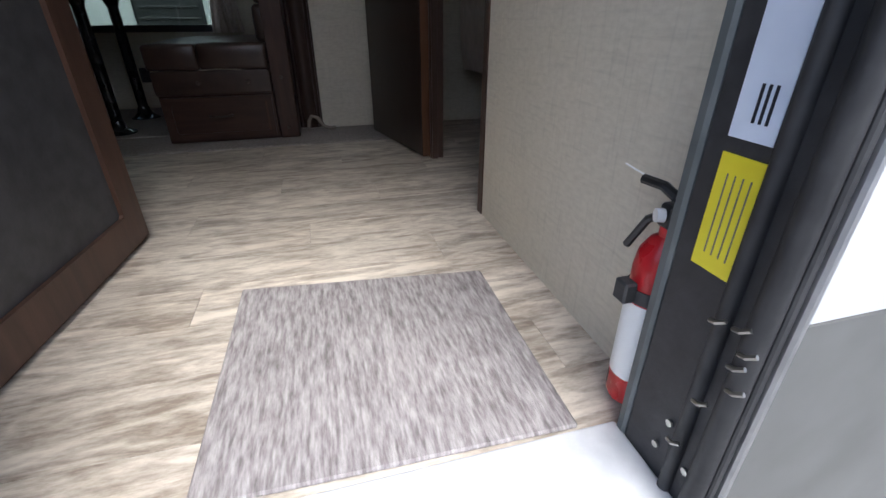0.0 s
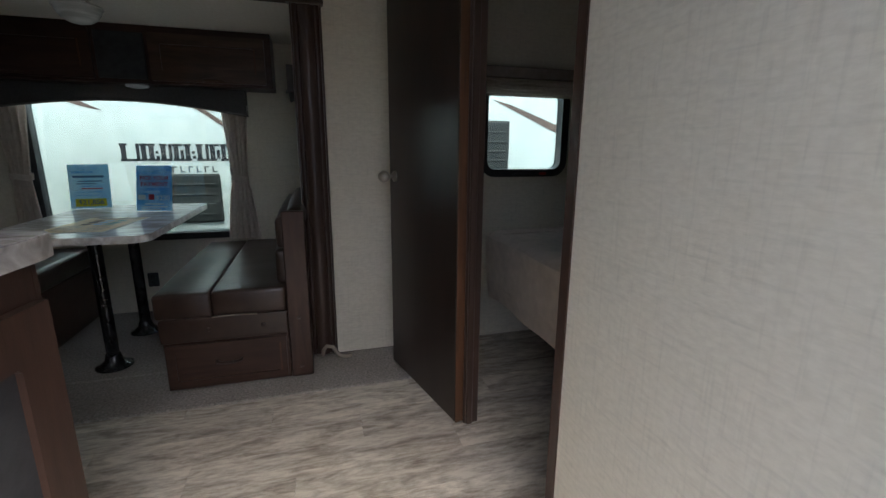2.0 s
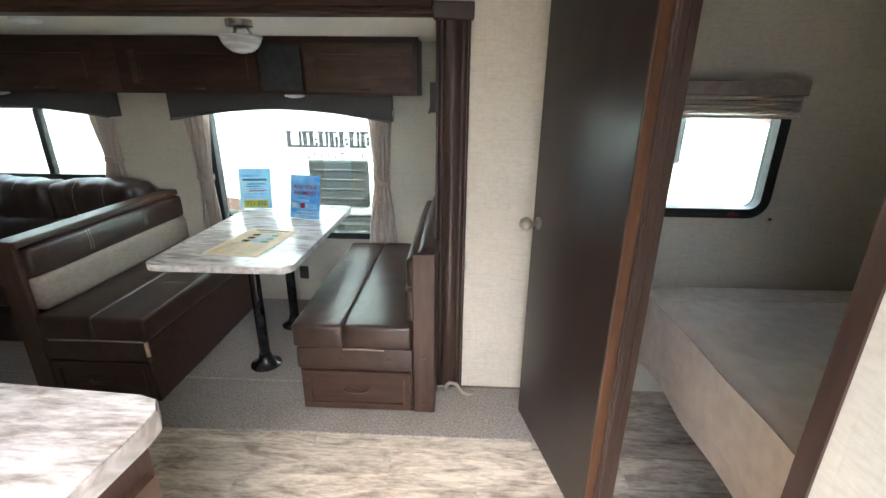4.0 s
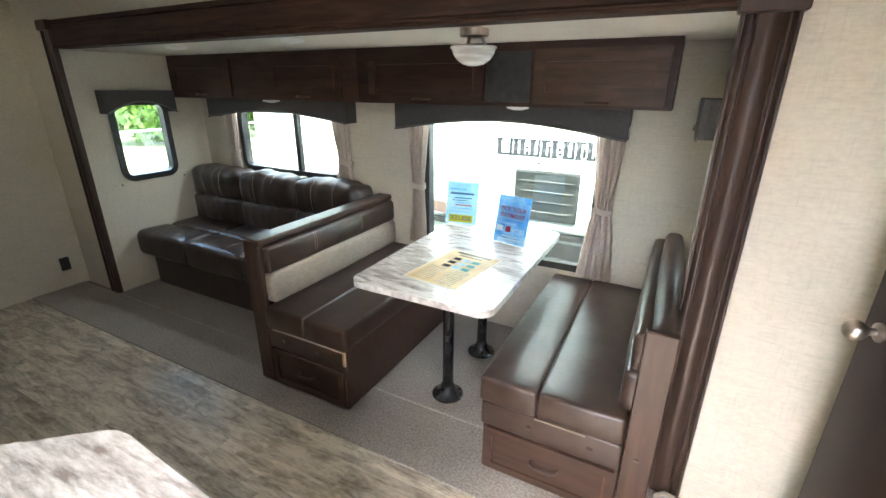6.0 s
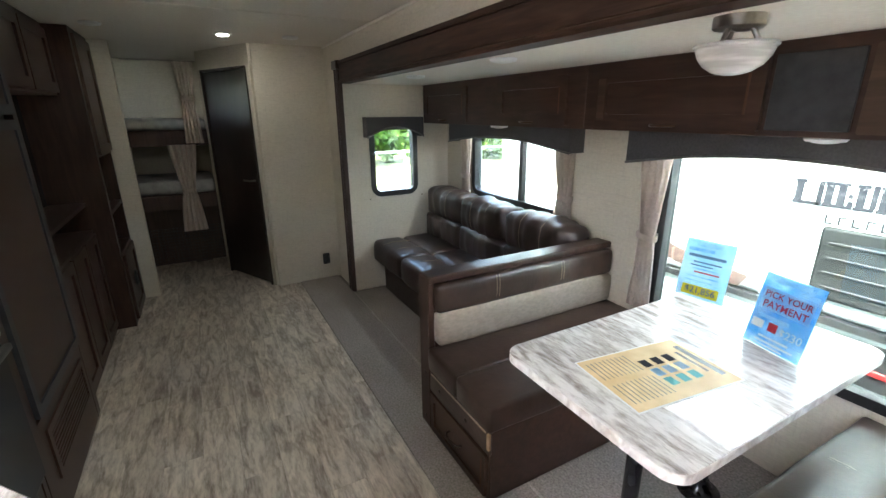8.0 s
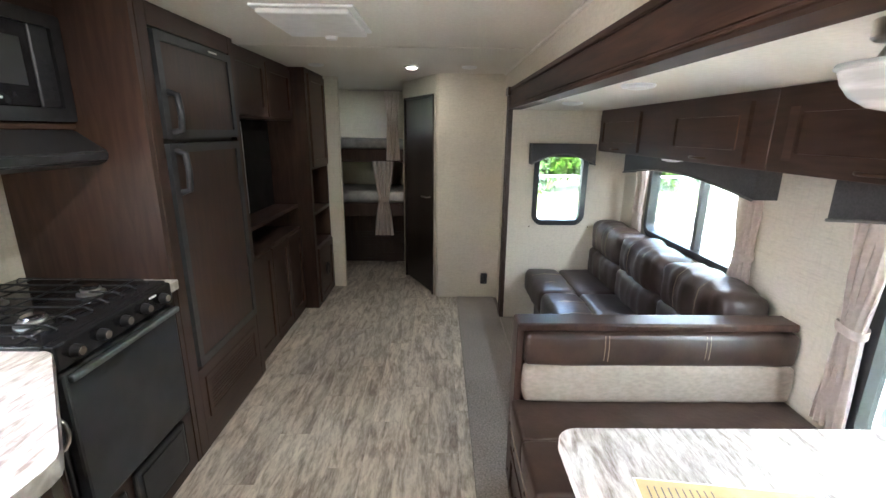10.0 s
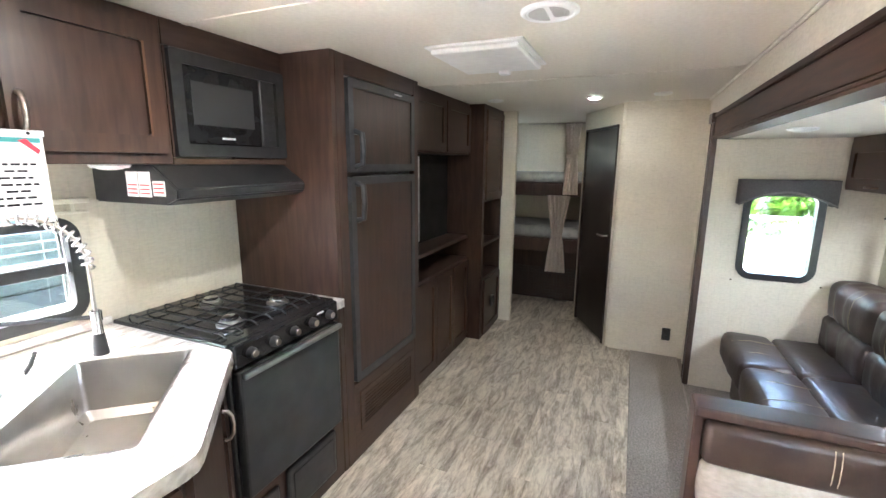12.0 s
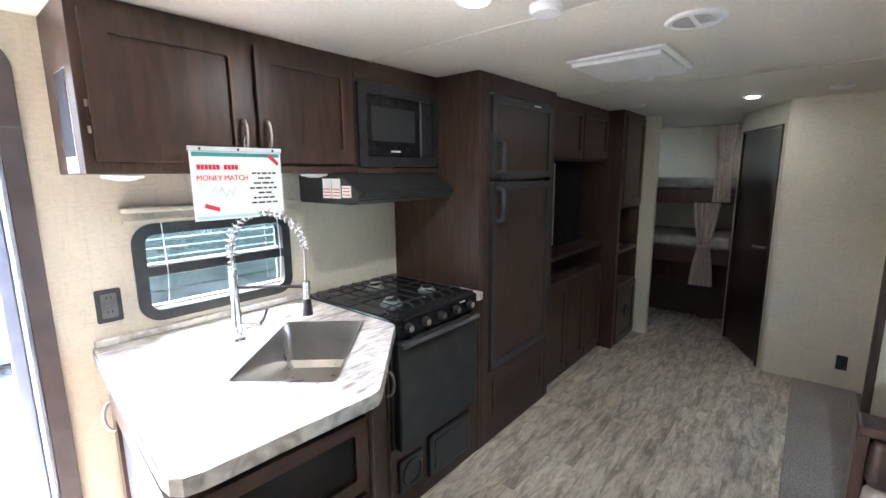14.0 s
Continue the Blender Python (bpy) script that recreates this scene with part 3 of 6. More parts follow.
# ---- fluted trim round the slide-out ----
def fluted(x0, x1, y, z0, z1, name, label):
    """Upright trim board with flutes on its face towards the room."""
    prof = []
    w = x1 - x0
    for k in range(81):
        u = k / 80
        e = abs(u - 0.5) * 2
        if e > 0.86:
            d = 0.034 - 0.010 * max(0.0, (e - 0.93) / 0.07) ** 2
        elif e > 0.66:
            d = 0.022 + 0.004 * math.cos((e - 0.66) / 0.20 * math.pi)
        elif e > 0.58:
            d = 0.030
        elif e > 0.40:
            d = 0.020 + 0.003 * math.cos((e - 0.40) / 0.18 * math.tau)
        else:
            d = 0.024 + 0.009 * math.cos(e / 0.40 * math.pi / 2)
        prof.append((x0 + u * w, y - d))
    poly = [(x1, y - 0.001), (x0, y - 0.001)] + prof
    t = thing(name, ((x0 + x1) / 2, y, z0), label, "trim", kind="structure")
    part("fluted_board", prism(poly, z0, z1), BROWNT, t, smooth=35)
    part("cap_block", box(x0 - 0.010, x1 + 0.010, y - 0.045, y - 0.001, z1 - 0.01, z1 + 0.05, 0.004), BROWNT, t)
    return t


BROWNT = surface("walnut_trim", (0.042, 0.025, 0.018), (0.062, 0.037, 0.027), 5, 0.34, bump=0.06, bump_scale=60, stretch=(5, 5, 0.5), distort=0.6, stain=0.2)
HEADER = surface("walnut_header", (0.030, 0.016, 0.011), (0.066, 0.036, 0.024), 7, 0.55, bump=0.05, bump_scale=60, stretch=(0.5, 5, 5), distort=0.6, stain=0.2, spec=0.2)
fluted(0.272, 0.407, YS, 0.01, 1.67, "slide_trim_post", "fluted dark walnut trim post beside the dinette")
fluted(-3.425, -3.325, YS, 0.01, 1.79, "slide_trim_post", "fluted dark walnut trim post beside the sofa")
t = thing("slide_header_trim", (-1.5, YS, 1.69), "dark walnut moulded header over the slide-out", "trim", kind="structure")
for (z0, z1, d) in ((1.69, 1.704, 0.028), (1.7045, 1.8095, 0.022), (1.81, 1.835, 0.030)):
    part("moulding", box(XL - 0.09, 0.258, YS - d, YS - 0.001, z0, z1, 0.004), HEADER, t)
single("slide_header_soffit", box(XL, XR, YS - 0.03, YS + 0.058, 1.6795, 1.689), HEADER, (0, YS, 1.67), "dark underside of the slide-out header", "trim", "structure")
single("door_stop_edge", box(XB - 0.004, XB + 0.046, 1.512, 1.545, 0, ZC), DARKW, (XB, 1.51, 0), "dark wooden edge strip of the partition", "trim", "structure")


# ---- windows ----
def window(name, axis, at, hole, side, label, bar=None, r=0.085, depth=0.05, glass=None):
    """Black rounded frame in its opening with panes. side: the way into the room along the axis."""
    u0, u1, z0, z1 = hole
    cu, cv, w, h = (u0 + u1) / 2, (z0 + z1) / 2, u1 - u0, z1 - z0
    f = plane_map(axis, at)
    t = thing(name, f(cu, z0, 0), label, "window", kind="structure")
    part("window_frame", ring(axis, at, cu, cv, w + 0.05, h + 0.05, r, 0.04, 0.014 * side, -depth * side), BLACK, t, smooth=30)
    spans = [(u0 + 0.012, u1 - 0.012)] if bar is None else [(u0 + 0.012, bar), (bar, u1 - 0.012)]
    for a, b in spans:
        g = part("pane", slab(axis, at, [(a, z0 + 0.012), (b, z0 + 0.012), (b, z1 - 0.012), (a, z1 - 0.012)], -0.028 * side, -0.032 * side), glass or GLASS, t)
        g.visible_shadow = False
    if bar is not None:
        part("mullion", slab(axis, at, [(bar - 0.018, z0), (bar + 0.018, z0), (bar + 0.018, z1), (bar - 0.018, z1)], 0.0, -0.04 * side), BLACK, t)
    return t


window("window_1", "y", YB, DW, -1, "large black-framed window behind the dinette")
window("window_2", "y", YB, SW, -1, "black-framed sliding window behind the sofa", bar=-2.31)
window("window_3", "x", XL, LW, 1, "small rounded black-framed window beside the sofa")
window("window_4", "x", XR, RW, -1, "small rounded black-framed window beside the dinette")
w5 = window("window_5", "y", YS, BW, -1, "black-framed bedroom window")
part("latch_bar", box(1.36, 1.52, YS - 0.022, YS - 0.0145, BW[2] - 0.012, BW[2] - 0.004, 0.002), FRIDGEP, w5, "grey latch bar")
part("latch_tab", box(1.52, 1.56, YS - 0.024, YS - 0.0145, BW[2] - 0.014, BW[2] - 0.002, 0.002), REDDECAL, w5, "red latch tab")
w5 = window("window_6", "y", YK, KW, 1, "black-framed kitchen window over the counter", r=0.075, glass=TINT)
part("slider_rail", box(KW[0], KW[1], YK - 0.02, YK + 0.012, 1.130, 1.172, 0.004), BLACK, w5)
part("latch", box(-0.70, -0.65, YK + 0.012, YK + 0.02, 1.158, 1.168, 0.002), BLACK, w5)
part("rail_trim", box(KW[0] + 0.02, KW[1] - 0.02, YK - 0.03, YK - 0.0205, 1.172, 1.178), ALU, w5, "bright upper rail edge")
# white strip stands for the sliver of sun on the lower sill edge
part("sunlit_sill", box(KW[0] + 0.02, KW[1] - 0.02, YK - 0.026, YK - 0.012, KW[2] + 0.022, KW[2] + 0.034, 0.002), WHITEP, w5, "white strip painted for the sunlit lower sill edge")

window("window_7", "y", YK, BUNKW, 1, "small black-framed bunk window", r=0.04)


def valance(name, axis, at, side, u0, u1, z0, z1, depth, arch, label):
    """A padded box valance with a shallow arch cut from its front."""
    f = plane_map(axis, at)
    n = 16
    low = [(u0 + (u1 - u0) * k / n, z0 + arch * math.sin(math.pi * k / n) * (0 < k < n)) for k in range(n + 1)]
    pts = low + [(u1, z1), (u0, z1)]
    t = thing(name, f((u0 + u1) / 2, z0, 0), label, "valance")
    part("front", slab(axis, at, pts, side * depth, side * (depth - 0.02)), VALANCE, t)
    for a, b in ((u0, u0 + 0.02), (u1 - 0.02, u1)):
        part("side", slab(axis, at, [(a, z0), (b, z0), (b, z1), (a, z1)], side * (depth - 0.0205), side * 0.001), VALANCE, t)
    part("piping", tube([f(u, v, side * (depth + 0.003)) for u, v in low], 0.006, 8), VALANCE_LIGHT, t, "paler piped lower edge", smooth=60)
    part("top", slab(axis, at, [(u0, z1), (u1, z1), (u1, z1 + 0.012), (u0, z1 + 0.012)], side * depth, side * 0.001), VALANCE, t)
    return t


valance("window_valance", "y", YB, -1, -1.37, -0.04, 1.235, 1.375, 0.11, 0.07, "dark grey upholstered valance over the dinette window")
valance("window_valance", "y", YB, -1, -3.11, -1.75, 1.245, 1.375, 0.11, 0.06, "dark grey upholstered valance over the sofa window")
valance("window_valance", "x", XL, 1, 3.07, 3.555, 1.285, 1.425, 0.09, 0.078, "small grey upholstered valance over the end window")
valance("window_valance", "x", XR, -1, 3.10, 3.58, 1.315, 1.43, 0.10, 0.03, "small grey box valance beside the dinette")


def drape(name, u, z0, z1, w_top, w_tie, w_low, z_tie, y, lean, label, axis="y"):
    """A pleated curtain gathered by a tie-back."""
    t = thing(name, plane_map(axis, y)(u, z0, 0), label, "curtain")
    nu, nz = 44, 26
    f = plane_map(axis, y)
    bm = bmesh.new()
    rows = []
    for j in range(nz + 1):
        z = z1 + (z0 - z1) * j / nz
        if z > z_tie:
            s = (z - z_tie) / (z1 - z_tie)
            w = w_tie + (w_top - w_tie) * s ** 0.8
        else:
            s = (z_tie - z) / (z_tie - z0)
            w = w_tie + (w_low - w_tie) * s ** 0.6
        sq = 1 - w / max(w_top, w_low)
        off = lean * (1 - abs(w - w_tie) / max(w_top - w_tie, 1e-3))
        row = []
        for i in range(nu + 1):
            s = i / nu - 0.5
            d = (0.009 + 0.006 * sq) * math.sin(i * math.tau / 9.5 + 0.8 * math.sin(z * 6 + u * 3)) + 0.003 * math.sin(i * math.tau / 4.3 + z * 7) + 0.004 * noise.noise(Vector((i * 0.3, z * 5, u)))
            row.append(bm.verts.new(f(u + off + s * w, z, d)))
        rows.append(row)
    for a, b in zip(rows, rows[1:]):
        for i in range(nu):
            bm.faces.new((a[i], a[i + 1], b[i + 1], b[i]))
    bmesh.ops.recalc_face_normals(bm, faces=bm.faces)
    bmesh.ops.solidify(bm, geom=list(bm.faces), thickness=0.003)
    part("cloth", bm, DRAPE, t, smooth=80)
    ww = w_tie / 2 + 0.012
    pts = [f(u + lean + ww * math.cos(a), z_tie + 0.006 * math.sin(a * 2), 0.030 * math.sin(a)) for a in [k * math.tau / 16 for k in range(17)]]
    bmt = bmesh.new()
    up = Vector((0, 0, 0.016))
    vs = [(bmt.verts.new(p - up), bmt.verts.new(p + up)) for p in pts[:-1]]
    for k in range(16):
        bmt.faces.new((vs[k][0], vs[(k + 1) % 16][0], vs[(k + 1) % 16][1], vs[k][1]))
    bmesh.ops.solidify(bmt, geom=list(bmt.faces), thickness=0.003)
    part("tie_back", bmt, DRAPE, t, smooth=60)
    return t


drape("window_curtain", -0.115, 0.47, 1.30, 0.16, 0.075, 0.20, 0.86, YB - 0.045, 0.0, "taupe tied-back curtain at the dinette window")
drape("window_curtain", -1.25, 0.50, 1.28, 0.17, 0.09, 0.13, 0.88, YB - 0.045, 0.0, "taupe tied-back curtain at the dinette window")
drape("window_curtain", -1.85, 0.74, 1.30, 0.20, 0.10, 0.18, 0.98, YB - 0.045, 0.02, "taupe tied-back curtain at the sofa window")
drape("window_curtain", -2.95, 0.76, 1.30, 0.16, 0.09, 0.14, 0.98, YB - 0.045, 0.0, "taupe tied-back curtain at the sofa window")

# ---- overhead cabinets in the slide-out ----
YO = 3.60
cab = thing("overhead_cabinet", (-0.6, YO, 1.385), "dark wood overhead cabinet above the dinette", "cabinet")
part("body", box(-1.545, 0.135, YO, YB, 1.385, ZS, 0.002), DARKH, cab)
panel_door(cab, "door", -1.46, -0.745, 1.40, 1.645, YO - 0.001, -1, DARKH, (-1.10, 1.412, False), metal=BRONZE)
# lighter brown sheet paints the light falling on this stile
part("lit_stile", box(-1.452, -1.412, YO - 0.0205, YO - 0.0195, 1.43, 1.61), BROWNW, cab, "lighter brown stile face, painted as if lit")
panel_door(cab, "door", -0.48, 0.10, 1.40, 1.645, YO - 0.001, -1, BROWNW, (-0.18, 1.412, False), metal=BRONZE)
part("speaker_panel", box(-0.728, -0.50, YO - 0.012, YO - 0.001, 1.405, 1.64, 0.003), RUBBER, cab, "matt black speaker cloth panel")
cab = thing("overhead_cabinet", (-2.4, YO, 1.385), "dark wood overhead cabinet above the sofa", "cabinet")
part("body", box(XL + 0.002, -1.548, YO + 0.0, YB, 1.385, ZS, 0.002), DARKH, cab)
panel_door(cab, "door", -3.28, -2.63, 1.40, 1.645, YO - 0.001, -1, DARKH, (-2.95, 1.412, False), metal=BRONZE)
panel_door(cab, "door", -2.26, -1.66, 1.40, 1.645, YO - 0.001, -1, DARKH, (-1.96, 1.412, False), metal=BRONZE)


def puck(x, y, z, lit, label, name="puck_light"):
    t = thing(name, (x, y, z), label, "ceiling light")
    part("bezel", lathe([(0.055, 0), (0.058, -0.004), (0.052, -0.012), (0.040, -0.013)], (x, y, z)), WHITEP, t, smooth=50)
    part("lens", lathe([(0.039, -0.010), (0.034, -0.016), (0.015, -0.019), (0.001, -0.019)], (x, y, z)), LEDON if lit else FROST, t, smooth=50)
    return t


for x in (-0.58, -2.35):
    puck(x, 3.67, 1.384, False, "small white under-cabinet puck light, unlit")
for x, y in ((-1.50, 3.07), (-2.45, 3.12)):
    puck(x, y, ZS, False, "round white recessed ceiling light, unlit", "ceiling_spotlight")
for x, y, lit in ((-3.42, 2.17, True), (-3.40, 2.60, False), (-3.36, 1.47, False), (-0.92, 1.76, True)):
    puck(x, y, ZC, lit, "round white LED ceiling light" + (", lit" if lit else ", unlit"), "ceiling_spotlight")

# pendant-style dome lamp over the table
lamp = thing("ceiling_lamp", (-0.57, 3.07, ZS), "brushed nickel ceiling lamp with a frosted glass bowl", "lamp")
LP = (-0.57, 3.07, ZS)
part("canopy", lathe([(0.055, 0), (0.055, -0.024), (0.050, -0.028), (0.001, -0.028)], LP, 32), NICKEL, lamp, smooth=40)
for k in range(3):
    a = k * math.tau / 3 + 0.4
    part("strut", cyl((LP[0] + 0.03 * math.cos(a), LP[1] + 0.03 * math.sin(a), ZS - 0.026), (LP[0] + 0.05 * math.cos(a), LP[1] + 0.05 * math.sin(a), ZS - 0.066), 0.006, n=10), NICKEL, lamp)
part("bowl", lathe([(0.080, -0.062), (0.084, -0.07), (0.078, -0.088), (0.064, -0.108), (0.041, -0.123), (0.017, -0.129), (0.001, -0.130)], LP, 40), BOWLGLASS, lamp, "grey-white ribbed glass bowl", smooth=60)
part("rim", lathe([(0.050, -0.058), (0.088, -0.060), (0.090, -0.066), (0.085, -0.070), (0.050, -0.062)], LP, 40), BOWLGLASS, lamp, smooth=40)


# ---- dinette ----
def bench(name, x_front, x_back, label, group):
    """A dinette bench whose back stands at x_back and whose seat reaches to x_front."""
    s = 1 if x_front > x_back else -1
    y0, y1 = 2.70, YB - 0.01
    X = lambda d: x_back + s * d
    bx = lambda a, b, *r: (min(X(a), X(b)), max(X(a), X(b)), *r)
    L = abs(x_front - x_back)
    t = thing(name, ((x_front + x_back) / 2, y0, 0), label, "bench", group)
    part("end_panel", box(*bx(0.0, 0.095, y0, y0 + 0.03, 0.01, 0.785, 0.004)), DARKW, t)
    for z in (0.06, 0.30):
        part("bolt_cap", lathe([(0.009, 0), (0.007, 0.003), (0.001, 0.004)], (0, 0, 0), 12), LEATHERD, t).matrix_local = Matrix.Translation(Vector((X(0.05), y0, z)) - ORIGIN[t]) @ Matrix.Rotation(radians(90), 4, "X") @ Matrix.Translation(ORIGIN[t])
    part("back_shell", box(*bx(0.0, 0.06, y0 + 0.032, y1, 0.01, 0.755 if s > 0 else 0.72, 0.004)), DARKW if s > 0 else LEATHERD, t)
    if s > 0:
        part("top_rail", box(*bx(0.0, 0.105, y0 + 0.002, y1, 0.757, 0.79, 0.008, 2)), DARKW, t, "dark wood top rail")
    else:
        part("top_roll", cushion(*bx(0.0, 0.075, y0 + 0.032, y1, 0.70, 0.795), 0.03, 0.012, 7, 4), LEATHERD, t, "rounded leatherette top roll", smooth=80)
    part("back_cushion", cushion(*bx(0.062, 0.125, y0 + 0.034, y1, 0.615, 0.752), 0.02, 0.006), LEATHER, t, "brown leatherette upper back pad", smooth=70)
    part("lumbar_pad", cushion(*bx(0.062, 0.135, y0 + 0.034, y1, 0.455, 0.613), 0.022, 0.008, seed=2), CREAM if s > 0 else LEATHER, t, "cream fabric lower back pad" if s > 0 else "", smooth=70)
    for y in (3.05, 3.45):
        for o in (-0.008, 0.008):
            part("stitching", tube([(X(0.122), y + o, 0.625), (X(0.131), y + o, 0.66), (X(0.131), y + o, 0.71), (X(0.122), y + o, 0.748)], 0.0016, 5), THREAD, t)
    part("base", box(*bx(0.097, L - 0.006, y0 + 0.008, y1, 0.01, 0.332, 0.003)), DARKH, t)
    part("front_band", cushion(*bx(0.099, L, y0 - 0.004, y0 + 0.012, 0.232, 0.338), 0.007, 0.003), LEATHER, t, "leatherette band with buttons", smooth=60)
    for d in (0.2, 0.42):
        part("button", lathe([(0.011, 0), (0.008, 0.004), (0.001, 0.006)], (0, 0, 0), 12), LEATHERD, t).matrix_local = Matrix.Translation(Vector((X(d), y0 - 0.005, 0.285)) - ORIGIN[t]) @ Matrix.Rotation(radians(90), 4, "X") @ Matrix.Translation(ORIGIN[t])
    xa, xb = sorted((X(0.11), X(L - 0.02)))
    panel_door(t, "drawer_front", xa, xb, 0.025, 0.222, y0 + 0.007, -1, DARKH, ((xa + xb) / 2, 0.135, False), frame_w=0.03, thick=0.014, metal=LEATHERD)
    half = (L - 0.135) * (0.5 if s > 0 else 0.57)
    part("seat_cushion", cushion(*bx(0.098, 0.128 + half, y0 - 0.012, y1, 0.34, 0.455), 0.017, 0.008, 7, 1, 0.003), LEATHER, t, smooth=70)
    part("seat_cushion", cushion(*bx(0.128 + half - 0.002, L + 0.012, y0 - 0.012, y1, 0.34, 0.452), 0.017, 0.008, 7, 5, 0.003), LEATHER, t, smooth=70)
    pa, pb = (0.14, L - 0.01) if s > 0 else (0.22, 0.40)
    part("piping", tube([(X(pb), y0 - 0.014, 0.342), (X((pa + pb) / 2), y0 - 0.016, 0.345), (X(pa), y0 - 0.013, 0.340)], 0.0035, 6), CREAM, t)
    for y in (3.08, 3.46):
        for o in (-0.006, 0.006):
            part("stitching", tube([(X(0.128 + half + 0.012), y + o, 0.449), (X(0.128 + half * 1.5), y + o, 0.460), (X(L - 0.03), y + o, 0.456), (X(L + 0.008), y + o, 0.438)], 0.0013, 5), THREAD, t)
    if s > 0:
        part("worn_corner", box(*bx(L - 0.013, L + 0.004, y0 - 0.009, y0 + 0.004, 0.262, 0.335, 0.003)), TANBARE, t, "worn bare wood corner")
    return t


bench("dinette_bench", -1.0, -1.585, "dark wood dinette bench with brown leatherette and a cream stripe", "dinette benches")
bench("dinette_bench", -0.326, 0.285, "brown leatherette dinette bench with a wooden drawer", "dinette benches")

tab = thing("dinette_table", (-0.645, 3.25, 0), "streaked grey-white laminate dinette table on black legs", "table")
TOP = [( -0.645 + u, 3.27 + v) for u, v in rounded(0.645, 1.10, 0.06, 6)]
part("tabletop", prism(TOP, 0.672, 0.703), STONE, tab)
part("edge_band", prism([(-0.645 + u, 3.27 + v) for u, v in rounded(0.649, 1.104, 0.062, 6)], 0.6735, 0.701), STONE_EDGE, tab, "pale laminate edge band")
for y in (3.04, 3.475):
    leg = part("leg", cyl((-0.645, y, 0.02), (-0.645, y, 0.672), 0.027, n=24), GLOSSB, tab, smooth=40)
    part("floor_flange", lathe([(0.078, 0.008), (0.078, 0.016), (0.060, 0.024), (0.038, 0.045), (0.031, 0.075), (0.029, 0.076)], (-0.645, y, 0), 32), GLOSSB, leg, "flared black floor flange", smooth=40)
    part("top_flange", lathe([(0.029, -0.06), (0.04, -0.03), (0.07, -0.012), (0.075, 0)], (-0.645, y, 0.671), 28), GLOSSB, leg, smooth=40)

# sofa
sofa = thing("sofa", (-2.45, 3.1, 0), "dark brown leatherette jackknife sofa with pale stitching", "sofa")
SX0, SX1 = XL + 0.03, -1.60
part("base", box(SX0 + 0.03, SX1, 3.17, 3.76, 0.01, 0.30, 0.012, 2), LEATHERD, sofa)
n = 3
wid = (SX1 - SX0) / n
for k in range(n):
    a, b = SX0 + k * wid, SX0 + (k + 1) * wid
    part("seat_front", cushion(a, b - 0.003, 3.085, 3.35, 0.27, 0.455, 0.045, 0.010, 7, k, 0.005), LEATHERD, sofa, smooth=80)
    part("seat_rear", cushion(a, b - 0.003, 3.352, 3.66, 0.29, 0.45, 0.035, 0.012, 7, k + 3), LEATHERD, sofa, smooth=80)
    low = part("back_lower", cushion(a + 0.004, b - 0.007, 3.585, 3.76, 0.43, 0.64, 0.035, 0.020, 7, k + 6, 0.010, 1), LEATHERD, sofa, smooth=80)
    up = part("back_upper", cushion(a + 0.004, b - 0.007, 3.595, 3.80, 0.625, 0.855, 0.045, 0.026, 7, k + 9, 0.014, 1), LEATHERD, sofa, smooth=80)
    for o in (wid / 3, wid * 2 / 3):
        part("stitching", tube([(a + o, 3.085 + 0.004, 0.33), (a + o, 3.085 + 0.002, 0.41), (a + o, 3.11, 0.452), (a + o, 3.2, 0.466), (a + o, 3.34, 0.456)], 0.0018, 5), THREAD, sofa)
        part("stitching", tube([(a + o, 3.584, 0.66), (a + o, 3.572, 0.71), (a + o, 3.572, 0.77), (a + o, 3.582, 0.83), (a + o, 3.63, 0.872)], 0.0014, 5), THREAD, sofa)

# ---- kitchen ----
CZ = 0.91
base = thing("sink_cabinet", (-0.5, 1.1, 0), "dark wood sink base cabinet with an angled front", "cabinet")
BP = [(-0.212, YK), (-0.122, 1.60), (-0.585, 1.625), (-0.985, 1.262), (-0.985, YK)]
part("body", prism(BP, 0.0, 0.70), DARKW, base)
for p_, q_ in zip(BP[:-1], BP[1:]):
    p_, q_ = Vector((*p_, 0)), Vector((*q_, 0))
    part("apron", turned(box(0, (q_ - p_).length, 0.0, 0.012, 0.7005, 0.868), Matrix.Translation(p_) @ Matrix.Rotation(math.atan2(q_.y - p_.y, q_.x - p_.x), 4, "Z")), DARKW, base)


def face_door(parent, name, p, q, z0, z1, mat, handle=None, frame_w=0.06, inset=None):
    """A framed door on an upright face that runs in plan from p to q (its outside to the right of that way)."""
    p, q = Vector((*p, 0)), Vector((*q, 0))
    L = (q - p).length
    m = Matrix.Translation(p) @ Matrix.Rotation(math.atan2(q.y - p.y, q.x - p.x), 4, "Z")
    def put(bm):
        bmesh.ops.transform(bm, matrix=m, verts=bm.verts)
        return bm
    d = part(name, put(ring("y", 0, L / 2, (z0 + z1) / 2, L, z1 - z0, 0.004, frame_w, -0.019, -0.001, 1)), mat, parent)
    part("panel", put(box(frame_w - 0.002, L - frame_w + 0.002, -0.008, -0.001, z0 + frame_w - 0.002, z1 - frame_w + 0.002)), inset or mat, d)
    if handle:
        u, z = handle
        at = m @ Vector((u, -0.019, z))
        pull(d, at, m.to_3x3() @ Vector((0, -1, 0)), (0, 0, 1))
    return d


